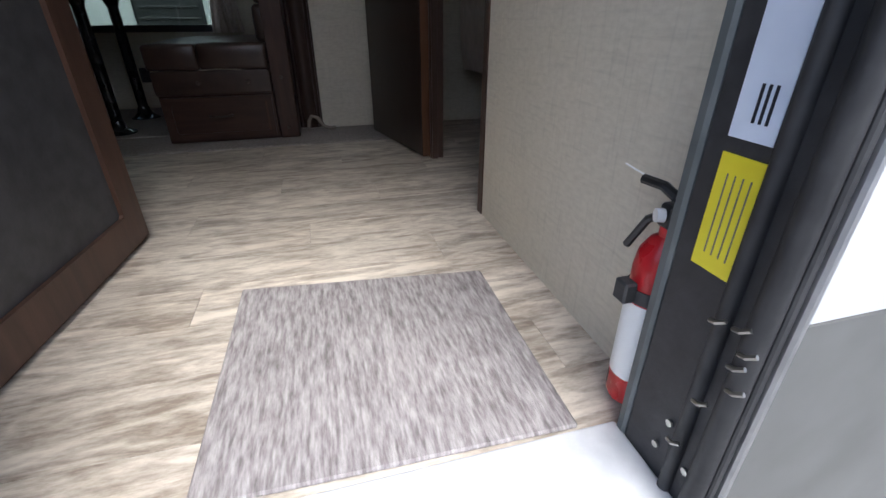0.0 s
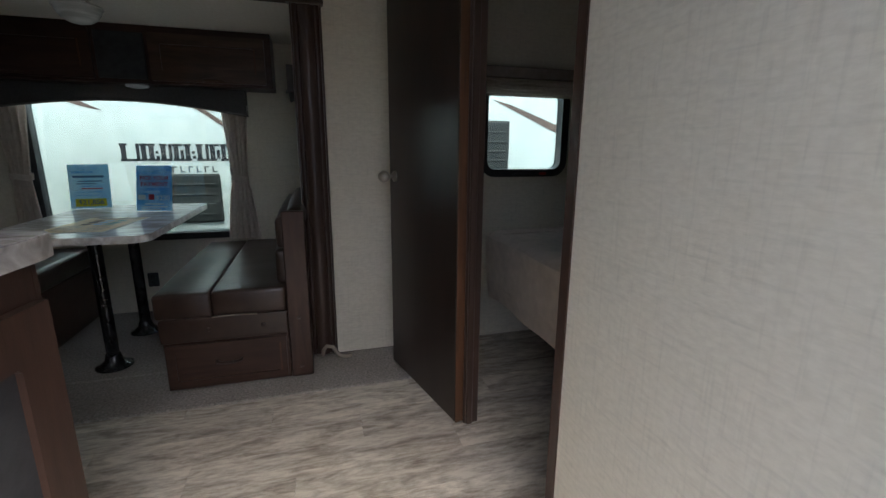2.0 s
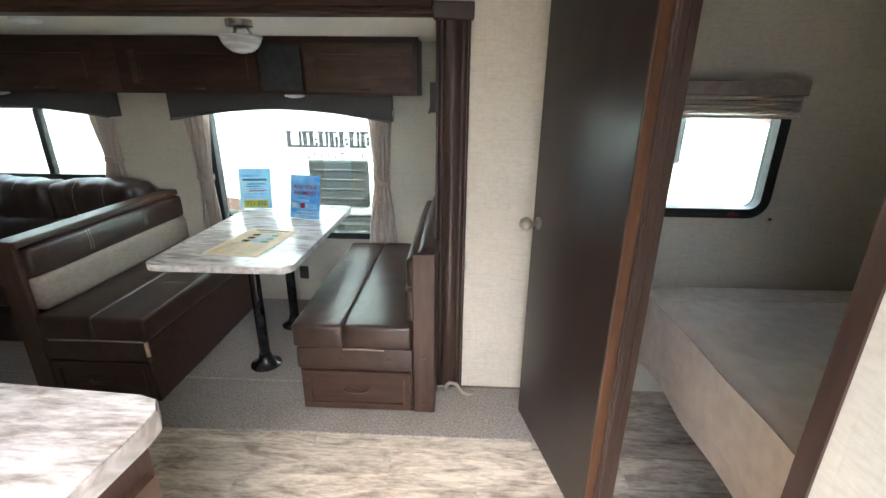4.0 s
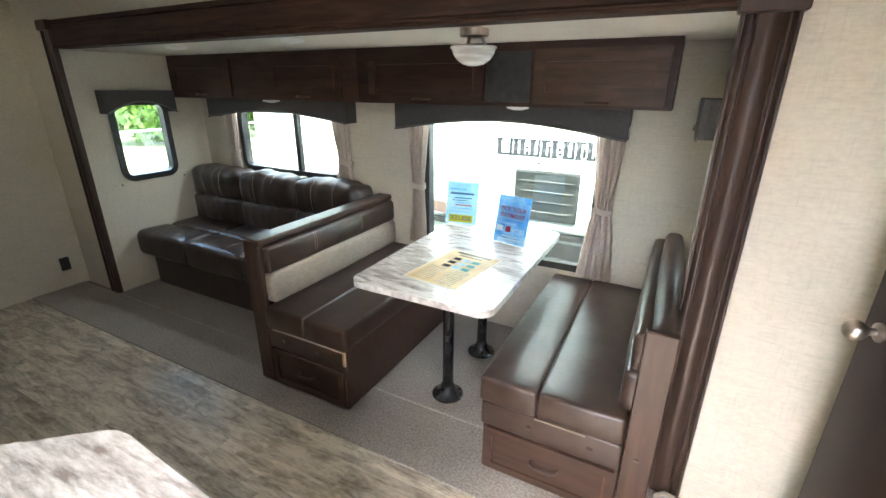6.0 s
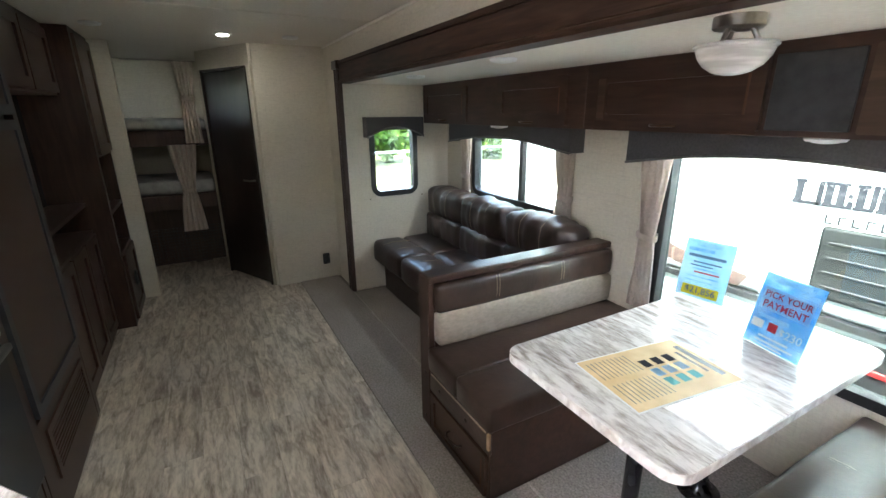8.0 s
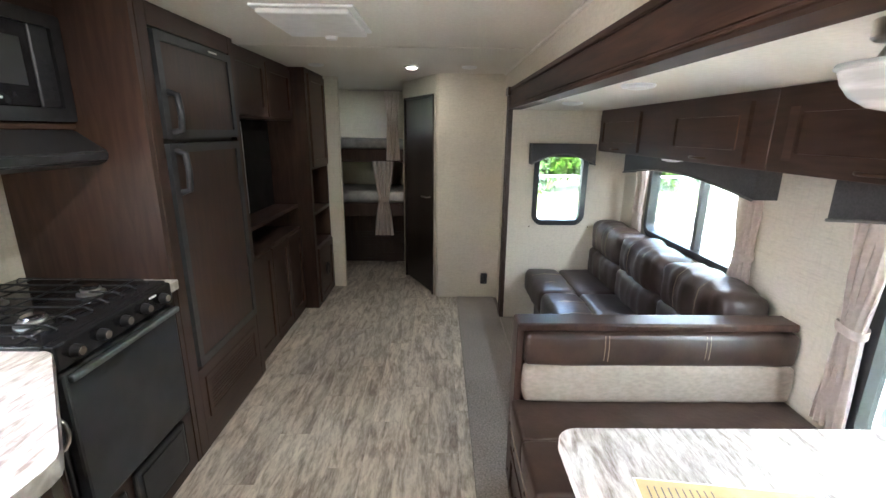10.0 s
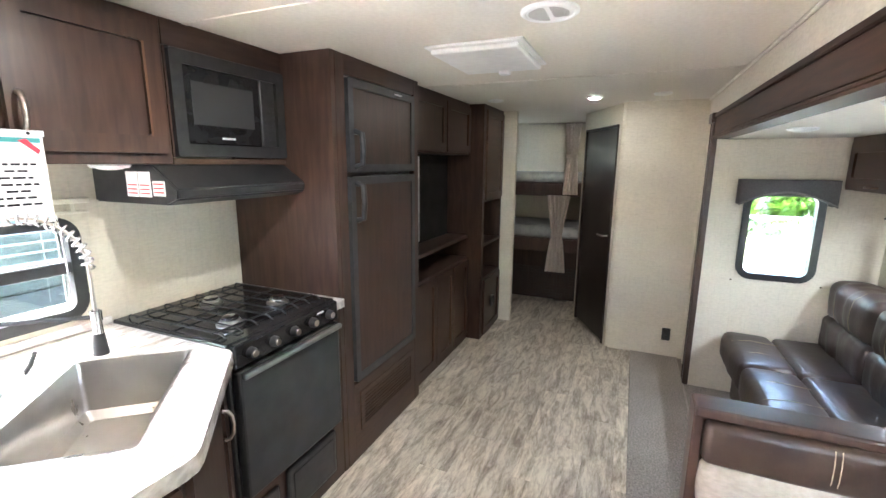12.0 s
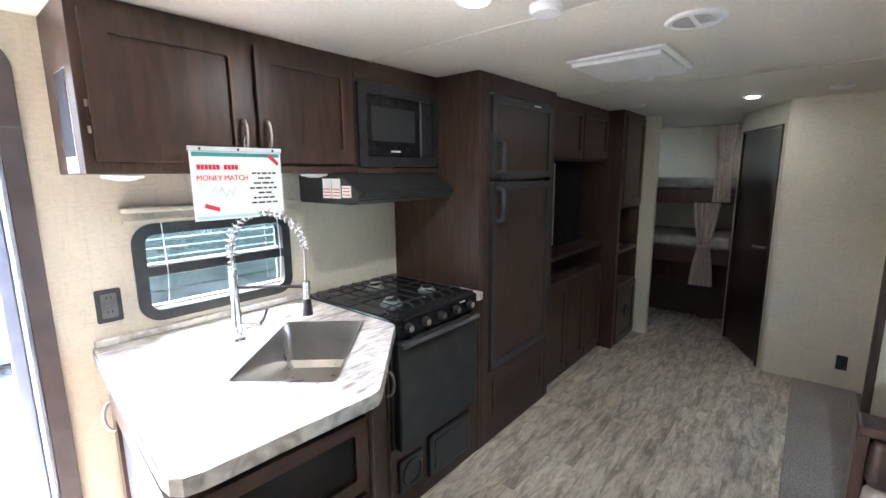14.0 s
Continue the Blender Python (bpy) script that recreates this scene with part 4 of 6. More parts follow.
face_door(base, "end_door", (-0.2022, 0.76), (-0.1235, 1.585), 0.02, 0.80, DARKW, (0.07, 0.72), 0.085, RUBBER)
face_door(base, "vent_panel", (-0.145, 1.601), (-0.575, 1.625), 0.62, 0.84, DARKH, None, 0.04, SHADOWB)
face_door(base, "front_door", (-0.145, 1.601), (-0.575, 1.625), 0.03, 0.60, DARKW, None, 0.06)
face_door(base, "angled_door", (-0.60, 1.612), (-0.975, 1.272), 0.03, 0.84, DARKW, (0.42, 0.7), 0.06)

# worktop with the sink cut out
SINK = [(-0.742, 0.917), (-0.946, 1.152), (-0.591, 1.541), (-0.354, 1.302)]
sc = Vector((sum(p[0] for p in SINK) / 4, sum(p[1] for p in SINK) / 4, 0))
du = Vector((-0.946 + 0.742, 1.152 - 0.917, 0)).normalized()
dv = Vector((du.y, -du.x, 0)) * -1
if dv.dot(Vector((0.36, 0.39, 0))) < 0:
    dv = -dv
SU, SV = 0.315, 0.525
hole = [sc + du * u + dv * v for u, v in rounded(SU, SV, 0.010, 3)]
OUT = [(-0.175, YK + 0.002), (-0.095, 1.57), (-0.098, 1.605), (-0.115, 1.63), (-0.15, 1.64), (-0.57, 1.668), (-0.60, 1.664), (-0.625, 1.648), (-1.0, 1.315), (-1.013, 1.29), (-1.013, YK + 0.002)]
bm = bmesh.new()


def edge_loop(bm, pts, z):
    vs = [bm.verts.new((p[0], p[1], z)) for p in pts]
    return vs, [bm.edges.new((vs[i], vs[(i + 1) % len(vs)])) for i in range(len(vs))]


vo, eo = edge_loop(bm, OUT, CZ)
vi, ei = edge_loop(bm, hole, CZ)
bmesh.ops.triangle_fill(bm, use_beauty=True, edges=eo + ei)
top = bmesh.ops.extrude_face_region(bm, geom=list(bm.faces))["geom"]
bmesh.ops.translate(bm, verts=[v for v in top if isinstance(v, bmesh.types.BMVert)], vec=(0, 0, -0.041))
bmesh.ops.recalc_face_normals(bm, faces=bm.faces)
counter = thing("worktop", (-0.5, 1.1, CZ - 0.041), "streaked grey-white laminate worktop with an angled edge", "worktop")
part("slab", bm, STONE, counter)
bm = bmesh.new()
strip = [p for p in OUT[:-1]]
lo_, hi_ = [], []
for i, p in enumerate(strip):
    a_, b_ = Vector(strip[max(i - 1, 0)]), Vector(strip[min(i + 1, len(strip) - 1)])
    d_ = (b_ - a_).normalized()
    o_ = Vector(p) + Vector((d_.y, -d_.x)) * 0.0025
    lo_.append(bm.verts.new((o_.x, o_.y, CZ - 0.040)))
    hi_.append(bm.verts.new((o_.x, o_.y, CZ - 0.002)))
for i in range(len(strip) - 1):
    bm.faces.new((lo_[i], lo_[i + 1], hi_[i + 1], hi_[i]))
bmesh.ops.solidify(bm, geom=list(bm.faces), thickness=0.002)
part("edge_band", bm, STONE_EDGE, counter, "pale laminate edge band")
single("worktop_strip", box(-1.635, -1.578, YK + 0.002, 1.30, CZ - 0.04, CZ, 0.003), STONE, (-1.6, 1.0, CZ - 0.04), "narrow laminate worktop strip beside the refrigerator cabinet", "worktop")
single("worktop_back_strip", box(-1.013, -0.18, YK + 0.001, YK + 0.018, CZ + 0.001, CZ + 0.03, 0.004), STONE, (-0.6, YK, CZ), "low laminate upstand along the wall", "worktop")

sink = thing("kitchen_sink", (sc.x, sc.y, CZ - 0.19), "single-bowl stainless steel sink", "sink")
bm = bmesh.new()
rings = []
for sh, z in ((0.006, CZ + 0.002), (-0.002, CZ + 0.002), (-0.006, CZ - 0.01), (-0.010, CZ - 0.16), (-0.030, CZ - 0.185)):
    rings.append([bm.verts.new((*(sc + du * u + dv * v).xy, z)) for u, v in rounded(SU + 2 * sh, SV + 2 * sh, 0.014, 4)])
for a, b in zip(rings, rings[1:]):
    for k in range(len(a)):
        bm.faces.new((a[k], a[(k + 1) % len(a)], b[(k + 1) % len(a)], b[k]))
bm.faces.new(rings[-1])
bmesh.ops.recalc_face_normals(bm, faces=bm.faces)
bmesh.ops.reverse_faces(bm, faces=bm.faces)
part("bowl", bm, STEEL, sink, smooth=35)
part("drain", lathe([(0.042, 0.001), (0.040, 0.004), (0.028, 0.002), (0.001, 0.001)], (sc.x, sc.y, CZ - 0.186)), CHROME, sink, smooth=40)

tap = thing("kitchen_tap", (-0.535, 0.985, CZ), "chrome spring-neck kitchen tap", "tap")
TX, TY = -0.535, 0.985
TR = 0.128
part("body", lathe([(0.026, 0), (0.026, 0.006), (0.018, 0.012), (0.0175, 0.11), (0.0150, 0.115), (0.0145, 0.245), (0.016, 0.247), (0.016, 0.262), (0.001, 0.262)], (TX, TY, CZ + 0.0), 24), CHROME, tap, smooth=40)
dirv = Vector((-0.66, 0.75, 0)).normalized()
arc = [Vector((TX, TY, CZ + 0.22))]
for k in range(25):
    a = math.pi * k / 24
    arc.append(Vector((TX, TY, CZ + 0.34)) + dirv * (TR * (1 - math.cos(a))) + Vector((0, 0, TR * math.sin(a))))
tip = Vector((TX, TY, 0)) + dirv * 2 * TR
arc += [Vector((tip.x, tip.y, CZ + 0.30)), Vector((tip.x, tip.y, CZ + 0.20))]
part("hose", tube(arc, 0.0042, 10), NICKEL, tap, "pale braided inner hose", smooth=60)
coil, turns = [], 28
cum = [0.0]
for p, q in zip(arc, arc[1:]):
    cum.append(cum[-1] + (q - p).length)
up = dirv.cross(Vector((0, 0, 1)))
for k in range(turns * 10):
    s = cum[-1] * 0.80 * k / (turns * 10 - 1)
    i = max(j for j in range(len(cum)) if cum[j] <= s + 1e-9)
    i = min(i, len(arc) - 2)
    d = (arc[i + 1] - arc[i]).normalized()
    p = arc[i] + d * (s - cum[i])
    e = d.cross(up)
    a = k * math.tau / 10
    coil.append(p + (up * math.cos(a) + e * math.sin(a)) * 0.013)
part("spring", tube(coil, 0.0031, 6), CHROME, tap, "chrome coil spring", smooth=70)
sh = part("spray_head", lathe([(0.009, 0.115), (0.014, 0.112), (0.014, 0.085), (0.011, 0.083), (0.0125, 0.05), (0.001, 0.05)], (tip.x, tip.y, CZ + 0.105), 20), CHROME, tap, smooth=40)
part("nozzle", lathe([(0.0135, 0.0495), (0.0165, 0.02), (0.019, -0.01), (0.001, -0.01)], (tip.x, tip.y, CZ + 0.105), 20), BLACK, sh, "black spray nozzle", smooth=40)
part("holder_arm", tube([(TX, TY, CZ + 0.20), (tip.x, tip.y, CZ + 0.20)], 0.006, 8), RUBBER, tap)
lev = part("lever", tube([(TX, TY, CZ + 0.060), Vector((TX, TY, CZ + 0.058)) + dirv * 0.05, Vector((TX, TY, CZ + 0.062)) + dirv * 0.085], 0.008, 8), CHROME, tap, smooth=60)
part("lever_tip", tube([Vector((TX, TY, CZ + 0.062)) + dirv * 0.082, Vector((TX, TY, CZ + 0.085)) + dirv * 0.098, Vector((TX, TY, CZ + 0.118)) + dirv * 0.112], 0.006, 8), BLACK, lev, "black lever tip", smooth=60)

# stove
SX0, SX1, SY0, SY1 = -1.575, -1.018, 0.68, 1.30
stove = thing("gas_range", ((SX0 + SX1) / 2, 1.0, 0.26), "black gas range with an oven and three burners", "stove")
part("body", box(SX0, SX1, SY0, SY1 - 0.03, 0.33, 0.905, 0.004), BLACK, stove)
part("cooktop", box(SX0 - 0.008, SX1 + 0.008, SY0, SY1 - 0.02, 0.906, 0.924, 0.006, 2), GLOSSB, stove)
part("control_panel", box(SX0, SX1, SY1 - 0.03, SY1 + 0.005, 0.835, 0.92, 0.008, 2), GLOSSB, stove)
for k in range(5):
    x = SX1 - 0.065 - k * 0.106
    kn = part("knob", cyl((x, SY1 + 0.004, 0.876), (x, SY1 + 0.03, 0.876), 0.021, 0.017, 20), BLACK, stove, "black control knob with a grey face", smooth=30)
    part("knob_face", cyl((x, SY1 + 0.0295, 0.876), (x, SY1 + 0.0325, 0.876), 0.0135, 0.012, 16), NICKEL, kn, "bright metal knob face")
part("maker_badge", box(SX0 + 0.10, SX0 + 0.14, SY1 + 0.005, SY1 + 0.0065, 0.897, 0.904), WHITEP, stove)
door = part("oven_door", box(SX0 + 0.006, SX1 - 0.006, SY1 - 0.03, SY1 + 0.012, 0.335, 0.825, 0.01, 2), OVENB, stove, "black glass oven door")
part("handle", box(SX0 + 0.01, SX1 - 0.01, SY1 + 0.012, SY1 + 0.034, 0.798, 0.822, 0.008, 2), DARKSTEEL, door, "dark brushed steel strip handle")
for bx_, by_, r in ((-1.16, 1.13, 0.05), (-1.43, 1.10, 0.045), (-1.30, 0.86, 0.045)):
    b = part("burner", lathe([(r, 0), (r, 0.006), (r * 0.75, 0.012), (r * 0.72, 0.02), (0.001, 0.022)], (bx_, by_, 0.924), 28), STEEL, stove, "steel gas burner", smooth=40)
    part("cap", lathe([(r * 0.6, 0.02), (r * 0.6, 0.028), (r * 0.5, 0.031), (0.001, 0.031)], (bx_, by_, 0.926), 24), CHROME, b, smooth=40)
for k in range(8):
    x = SX0 + 0.03 + k * (SX1 - SX0 - 0.06) / 7
    part("grate_bar", tube([(x, SY0 + 0.04, 0.926), (x, SY0 + 0.05, 0.939), (x, SY1 - 0.09, 0.939), (x, SY1 - 0.065, 0.926)], 0.0034, 6), IRON, stove)
for y in (SY0 + 0.10, 0.97, SY1 - 0.12):
    part("grate_bar", tube([(SX0 + 0.02, y, 0.937), (SX1 - 0.02, y, 0.937)], 0.0034, 6), IRON, stove)

plinth = thing("range_base_cabinet", (-1.3, 1.2, 0), "dark wood base under the range with vents", "cabinet")
part("body", box(-1.636, -0.99, YK + 0.01, 1.262, 0.0, 0.328), DARKW, plinth)
part("side_stile", box(-1.636, -1.577, 1.0, 1.264, 0.33, 0.868), DARKW, plinth)
part("round_vent", box(-1.20, -1.045, 1.262, 1.275, 0.10, 0.26, 0.01, 2), BLACK, plinth, "black furnace outlet")
part("vent_ring", tube([(-1.122 + 0.055 * math.cos(k * math.tau / 24), 1.277, 0.18 + 0.06 * math.sin(k * math.tau / 24)) for k in range(25)], 0.006, 6), BLACK, plinth)
gr = part("access_flap", box(-1.56, -1.24, 1.262, 1.280, 0.07, 0.29, 0.014, 3), BLACK, plinth, "black plastic access flap")
part("raised_panel", box(-1.53, -1.27, 1.280, 1.284, 0.10, 0.26, 0.003), BLACK, gr)

# upper cabinets, microwave and hood
YU, ZU = 1.0, 1.51
for x in (-0.27, -0.95):
    puck(x, 0.90, 1.509, False, "small white under-cabinet puck light, unlit")
up = thing("upper_cabinet", (-0.62, 0.8, ZU), "dark wood two-door upper kitchen cabinet", "cabinet")
part("body", box(-1.098, -0.16, YK + 0.001, YU, ZU, ZC - 0.001, 0.002), DARKW, up)
panel_door(up, "door", -0.625, -0.185, 1.545, 1.945, YU + 0.001, 1, DARKW, (-0.60, 1.64, True))
panel_door(up, "door", -1.075, -0.66, 1.545, 1.945, YU + 0.001, 1, DARKW, (-0.685, 1.64, True))
for z in (1.62, 1.69):
    part("hinge", box(-0.184, -0.176, YU + 0.001, YU + 0.008, z, z + 0.02, 0.002), NICKEL, up)
mwc = thing("microwave_cabinet", (-1.37, 0.8, ZU), "dark wood cabinet section around the microwave", "cabinet")
part("shelf", box(-1.638, -1.10, YK + 0.001, YU, ZU, ZU + 0.022), BROWNW, mwc)
part("top_panel", box(-1.638, -1.10, YK + 0.001, YU + 0.001, 1.90, ZC - 0.001), DARKH, mwc)
part("side_panel", box(-1.108, -1.10, YK + 0.001, YU, ZU + 0.023, 1.898), DARKW, mwc)
mw = thing("microwave_oven", (-1.37, 0.8, ZU + 0.025), "black built-in microwave oven", "microwave")
part("trim_frame", ring("y", YU, -1.373, 1.716, 0.525, 0.36, 0.01, 0.045, 0.014, -0.02), BLACK, mw)
part("oven_box", box(-1.59, -1.15, YK + 0.03, YU - 0.004, 1.56, 1.87), BLACK, mw)
part("door", box(-1.50, -1.157, YU - 0.004, YU + 0.008, 1.582, 1.852, 0.004), GLOSSB, mw)
part("door_window", box(-1.462, -1.185, YU + 0.008, YU + 0.010, 1.65, 1.80), plain("smoked_glass", (0.05, 0.05, 0.05), 0.22), mw, "smoked glass window")
pad = part("keypad", box(-1.585, -1.505, YU - 0.004, YU + 0.008, 1.582, 1.852, 0.004), BLACK, mw)
for r in range(5):
    for c in range(3):
        part("key", box(-1.578 + c * 0.024, -1.560 + c * 0.024, YU + 0.008, YU + 0.0095, 1.61 + r * 0.03, 1.628 + r * 0.03), RUBBER, pad)
part("maker_badge", box(-1.36, -1.30, YU + 0.008, YU + 0.0095, 1.602, 1.610), WHITEP, mw)
hood = thing("range_hood", (-1.33, 0.85, 1.37), "black range hood with white warning labels", "range hood")
f = [(YK + 0.002, 1.375), (1.06, 1.375), (1.11, 1.395), (1.115, 1.43), (1.0, 1.507), (YK + 0.002, 1.507)]
bm = bmesh.new()
a = [bm.verts.new((-1.63, y, z)) for y, z in f]
b = [bm.verts.new((-1.02, y, z)) for y, z in f]
bm.faces.new(a), bm.faces.new(list(reversed(b)))
for i in range(len(f)):
    j = (i + 1) % len(f)
    bm.faces.new((a[i], b[i], b[j], a[j]))
bmesh.ops.recalc_face_normals(bm, faces=bm.faces)
bmesh.ops.bevel(bm, geom=list(bm.edges), offset=0.006, segments=2, affect="EDGES")
part("shell", bm, BLACK, hood)
for y0_, y1_, z0_, z1_ in ((0.86, 0.92, 1.40, 1.485), (0.925, 0.985, 1.40, 1.485), (0.995, 1.055, 1.405, 1.455)):
    lb = part("warning_label", box(-1.0195, -1.018, y0_, y1_, z0_, z1_), PAPER, hood, "white warning label")
    part("label_text", boxes(*[(-1.018, -1.0175, y0_ + 0.006, y1_ - 0.006, z0_ + 0.01 + k * 0.014, z0_ + 0.014 + k * 0.014) for k in range(3)]), REDINK, lb)

# refrigerator in its cabinet
YF = 1.265
fc = thing("refrigerator_cabinet", (-2.05, 0.95, 0), "tall dark wood cabinet around the refrigerator", "cabinet")
part("near_side", box(-1.668, -1.64, YK + 0.001, YF, 0, ZC - 0.001), DARKW, fc)
part("far_side", box(-2.46, -2.43, YK + 0.001, YF, 0, ZC - 0.001), DARKW, fc)
part("near_stile", box(-1.735, -1.669, YF - 0.02, YF + 0.002, 0, ZC - 0.001, 0.002), DARKW, fc)
part("far_stile", box(-2.429, -2.40, YF - 0.02, YF + 0.002, 0, ZC - 0.001, 0.002), DARKW, fc)
part("top_panel", box(-2.399, -1.736, YF - 0.02, YF + 0.001, 1.90, ZC - 0.001), DARKH, fc)
part("lower_panel", box(-2.399, -1.736, YF - 0.02, YF + 0.001, 0, 0.42), DARKH, fc)
lv = part("louvre_frame", ring("y", YF + 0.001, -2.07, 0.255, 0.58, 0.22, 0.006, 0.03, 0.008, -0.001), DARKH, fc)
for k in range(8):
    part("louvre", box(-2.33, -1.81, YF + 0.001, YF + 0.007, 0.178 + k * 0.02, 0.190 + k * 0.02, 0.002), DARKH, lv)
fr = thing("refrigerator", (-2.07, 0.95, 0.43), "two-door refrigerator with dark wood panels and black trim", "refrigerator")
part("body", box(-2.395, -1.74, YK + 0.05, YF - 0.025, 0.43, 1.895), BLACK, fr)
for nm, z0_, z1_ in (("freezer_door", 1.475, 1.89), ("fridge_door", 0.435, 1.455)):
    d = part(nm, ring("y", YF - 0.02, -2.067, (z0_ + z1_) / 2, 0.645, z1_ - z0_, 0.008, 0.038, 0.034, 0.0), FRIDGEP, fr, "black trim frame of the door")
    part("wood_panel", box(-2.365, -1.77, YF - 0.02, YF + 0.006, z0_ + 0.026, z1_ - 0.026), DARKW, d)
    hz = (1.50, 1.66) if nm == "freezer_door" else (1.25, 1.425)
    part("handle", tube([(-1.79, YF + 0.012, hz[0]), (-1.79, YF + 0.05, hz[0] + 0.012), (-1.79, YF + 0.056, (hz[0] + hz[1]) / 2), (-1.79, YF + 0.05, hz[1] - 0.012), (-1.79, YF + 0.012, hz[1])], 0.014, 10), FRIDGEP, d, smooth=60)
part("maker_badge", box(-2.24, -2.16, YF + 0.014, YF + 0.016, 1.868, 1.876), WHITEP, fr)

# television cabinet
tv = thing("media_cabinet", (-2.95, 0.9, 0), "dark wood media cabinet with an empty television niche", "cabinet")
YT = 1.215
part("lower_box", box(-3.50, -2.462, YK + 0.001, YT, 0, 0.74), DARKW, tv)
part("upper_box", box(-3.50, -2.462, YK + 0.001, YT, 1.585, ZC - 0.001), DARKW, tv)
# the niche's deep shade is put into this board's near-black colour
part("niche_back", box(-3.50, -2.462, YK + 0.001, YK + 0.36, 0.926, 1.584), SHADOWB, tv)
part("niche_shelf", boxes((-3.50, -2.462, YK + 0.001, YT, 0.90, 0.925), (-3.50, -2.462, YK + 0.001, YK + 0.02, 0.741, 0.899)), DARKH, tv)
part("near_stile", box(-2.53, -2.463, YT - 0.02, YT + 0.002, 0.741, 1.584), DARKW, tv)
part("edge_strip", box(-2.565, -2.531, YT - 0.015, YT + 0.008, 1.02, 1.56), ALU, tv, "pale metal edge strip")
for a_, b_ in ((-2.98, -2.49), (-3.48, -3.0)):
    panel_door(tv, "upper_door", a_, b_, 1.60, 1.95, YT + 0.001, 1, DARKW)
for a_, b_ in ((-2.82, -2.49), (-3.15, -2.83), (-3.48, -3.16)):
    panel_door(tv, "lower_door", a_, b_, 0.05, 0.72, YT + 0.001, 1, DARKW)
pn = thing("pantry_cabinet", (-3.8, 1.0, 0), "tall dark wood pantry with open pass-through shelves", "cabinet")
YP = 1.335
part("near_side", box(-3.56, -3.51, YK + 0.001, YP, 0, ZC - 0.001), DARKW, pn)
part("far_side", box(-4.07, -4.05, YK + 0.001, YP, 0, ZC - 0.001), DARKW, pn)
part("back", box(-4.049, -3.561, YK + 0.001, YK + 0.02, 0, ZC - 0.001), WALL, pn, "cream wall panel at the back of the shelves")
part("upper_box", box(-4.049, -3.561, YK + 0.021, YP - 0.002, 1.20, ZC - 0.001), DARKW, pn)
panel_door(pn, "upper_door", -4.04, -3.57, 1.22, 1.95, YP - 0.001, 1, BROWNW)
part("shelf", box(-4.049, -3.561, YK + 0.021, YP, 0.82, 0.845), DARKH, pn)
part("lower_box", box(-4.049, -3.561, YK + 0.021, YP - 0.002, 0, 0.54), DARKW, pn)
panel_door(pn, "lower_door", -4.04, -3.57, 0.03, 0.52, YP - 0.001, 1, DARKW)
part("round_vent", turned(lathe([(0.06, 0.0), (0.06, 0.008), (0.045, 0.014), (0.040, 0.006), (0.001, 0.006)], (0, 0, 0), 28), Matrix.Translation((-3.80, YP + 0.017, 0.28)) @ Matrix.Rotation(radians(-90), 4, "X")), BLACK, pn, "round black air outlet", smooth=40)

# ---- ceiling fittings ----
vt = thing("roof_vent", (-2.0, 1.85, ZC - 0.04), "white square roof vent with a hinged cover", "roof vent")
part("frame", box(-2.235, -1.755, 1.645, 2.05, ZC - 0.012, ZC - 0.001, 0.004, 2), WHITEP, vt)
part("cover", box(-2.215, -1.77, 1.665, 2.03, ZC - 0.034, ZC - 0.0125, 0.008, 2), WHITEP, vt)
part("crank", lathe([(0.03, 0), (0.026, -0.014), (0.001, -0.016)], (-2.2, 1.86, ZC - 0.034), 20), WHITEP, vt, smooth=40)
SLOTG = plain("shaded_grey_slot", (0.34, 0.335, 0.32), 0.7)
spk = thing("ceiling_register", (-1.53, 2.19, ZC), "round white slotted ceiling register", "air register")
part("disc", lathe([(0.090, 0), (0.090, -0.007), (0.083, -0.012), (0.076, -0.0125), (0.072, -0.009), (0.001, -0.009)], (-1.525, 2.188, ZC), 40), WHITEP, spk, smooth=30)
for k in range(-7, 8):
    u = k * 0.0085
    w = math.sqrt(0.066 ** 2 - u ** 2)
    for v0, v1 in ((-w, -0.008), (0.008, w * 0.9)):
        if k > -5 or v0 < 0:
            part("slot", box(-1.525 + u - 0.0014, -1.525 + u + 0.0014, 2.188 + v0, 2.188 + v1, ZC - 0.0102, ZC - 0.0088), SLOTG, spk)
det = thing("smoke_detector", (-1.11, 1.88, ZC), "small round white ceiling detector", "detector")
part("body", lathe([(0.05, 0), (0.05, -0.014), (0.042, -0.024), (0.001, -0.026)], (-1.11, 1.88, ZC), 28), WHITEP, det, smooth=40)

# ---- doors ----
bd = thing("door_1", (0.87, 2.165, 0), "dark wood bedroom door standing wide open", "door", kind="structure")
A, B = Vector((0.848, 2.172, 0)), Vector((0.708, 2.752, 0))
m = Matrix.Translation(A) @ Matrix.Rotation(math.atan2(B.y - A.y, B.x - A.x), 4, "Z")
Ld = (B - A).length


part("leaf", turned(box(0.0, Ld, 0.0, 0.038, 0.012, 1.84, 0.003), m), DOORW, bd, "dark brown wood-grain leaf")
# the orange tone puts light on the dark leaf edge into its colour
part("hinge_edge", turned(box(-0.004, -0.0005, 0.002, 0.037, 0.012, 1.84, 0.001), m), ORANGEW, bd, "orange-brown hinge edge, painted as if lit")
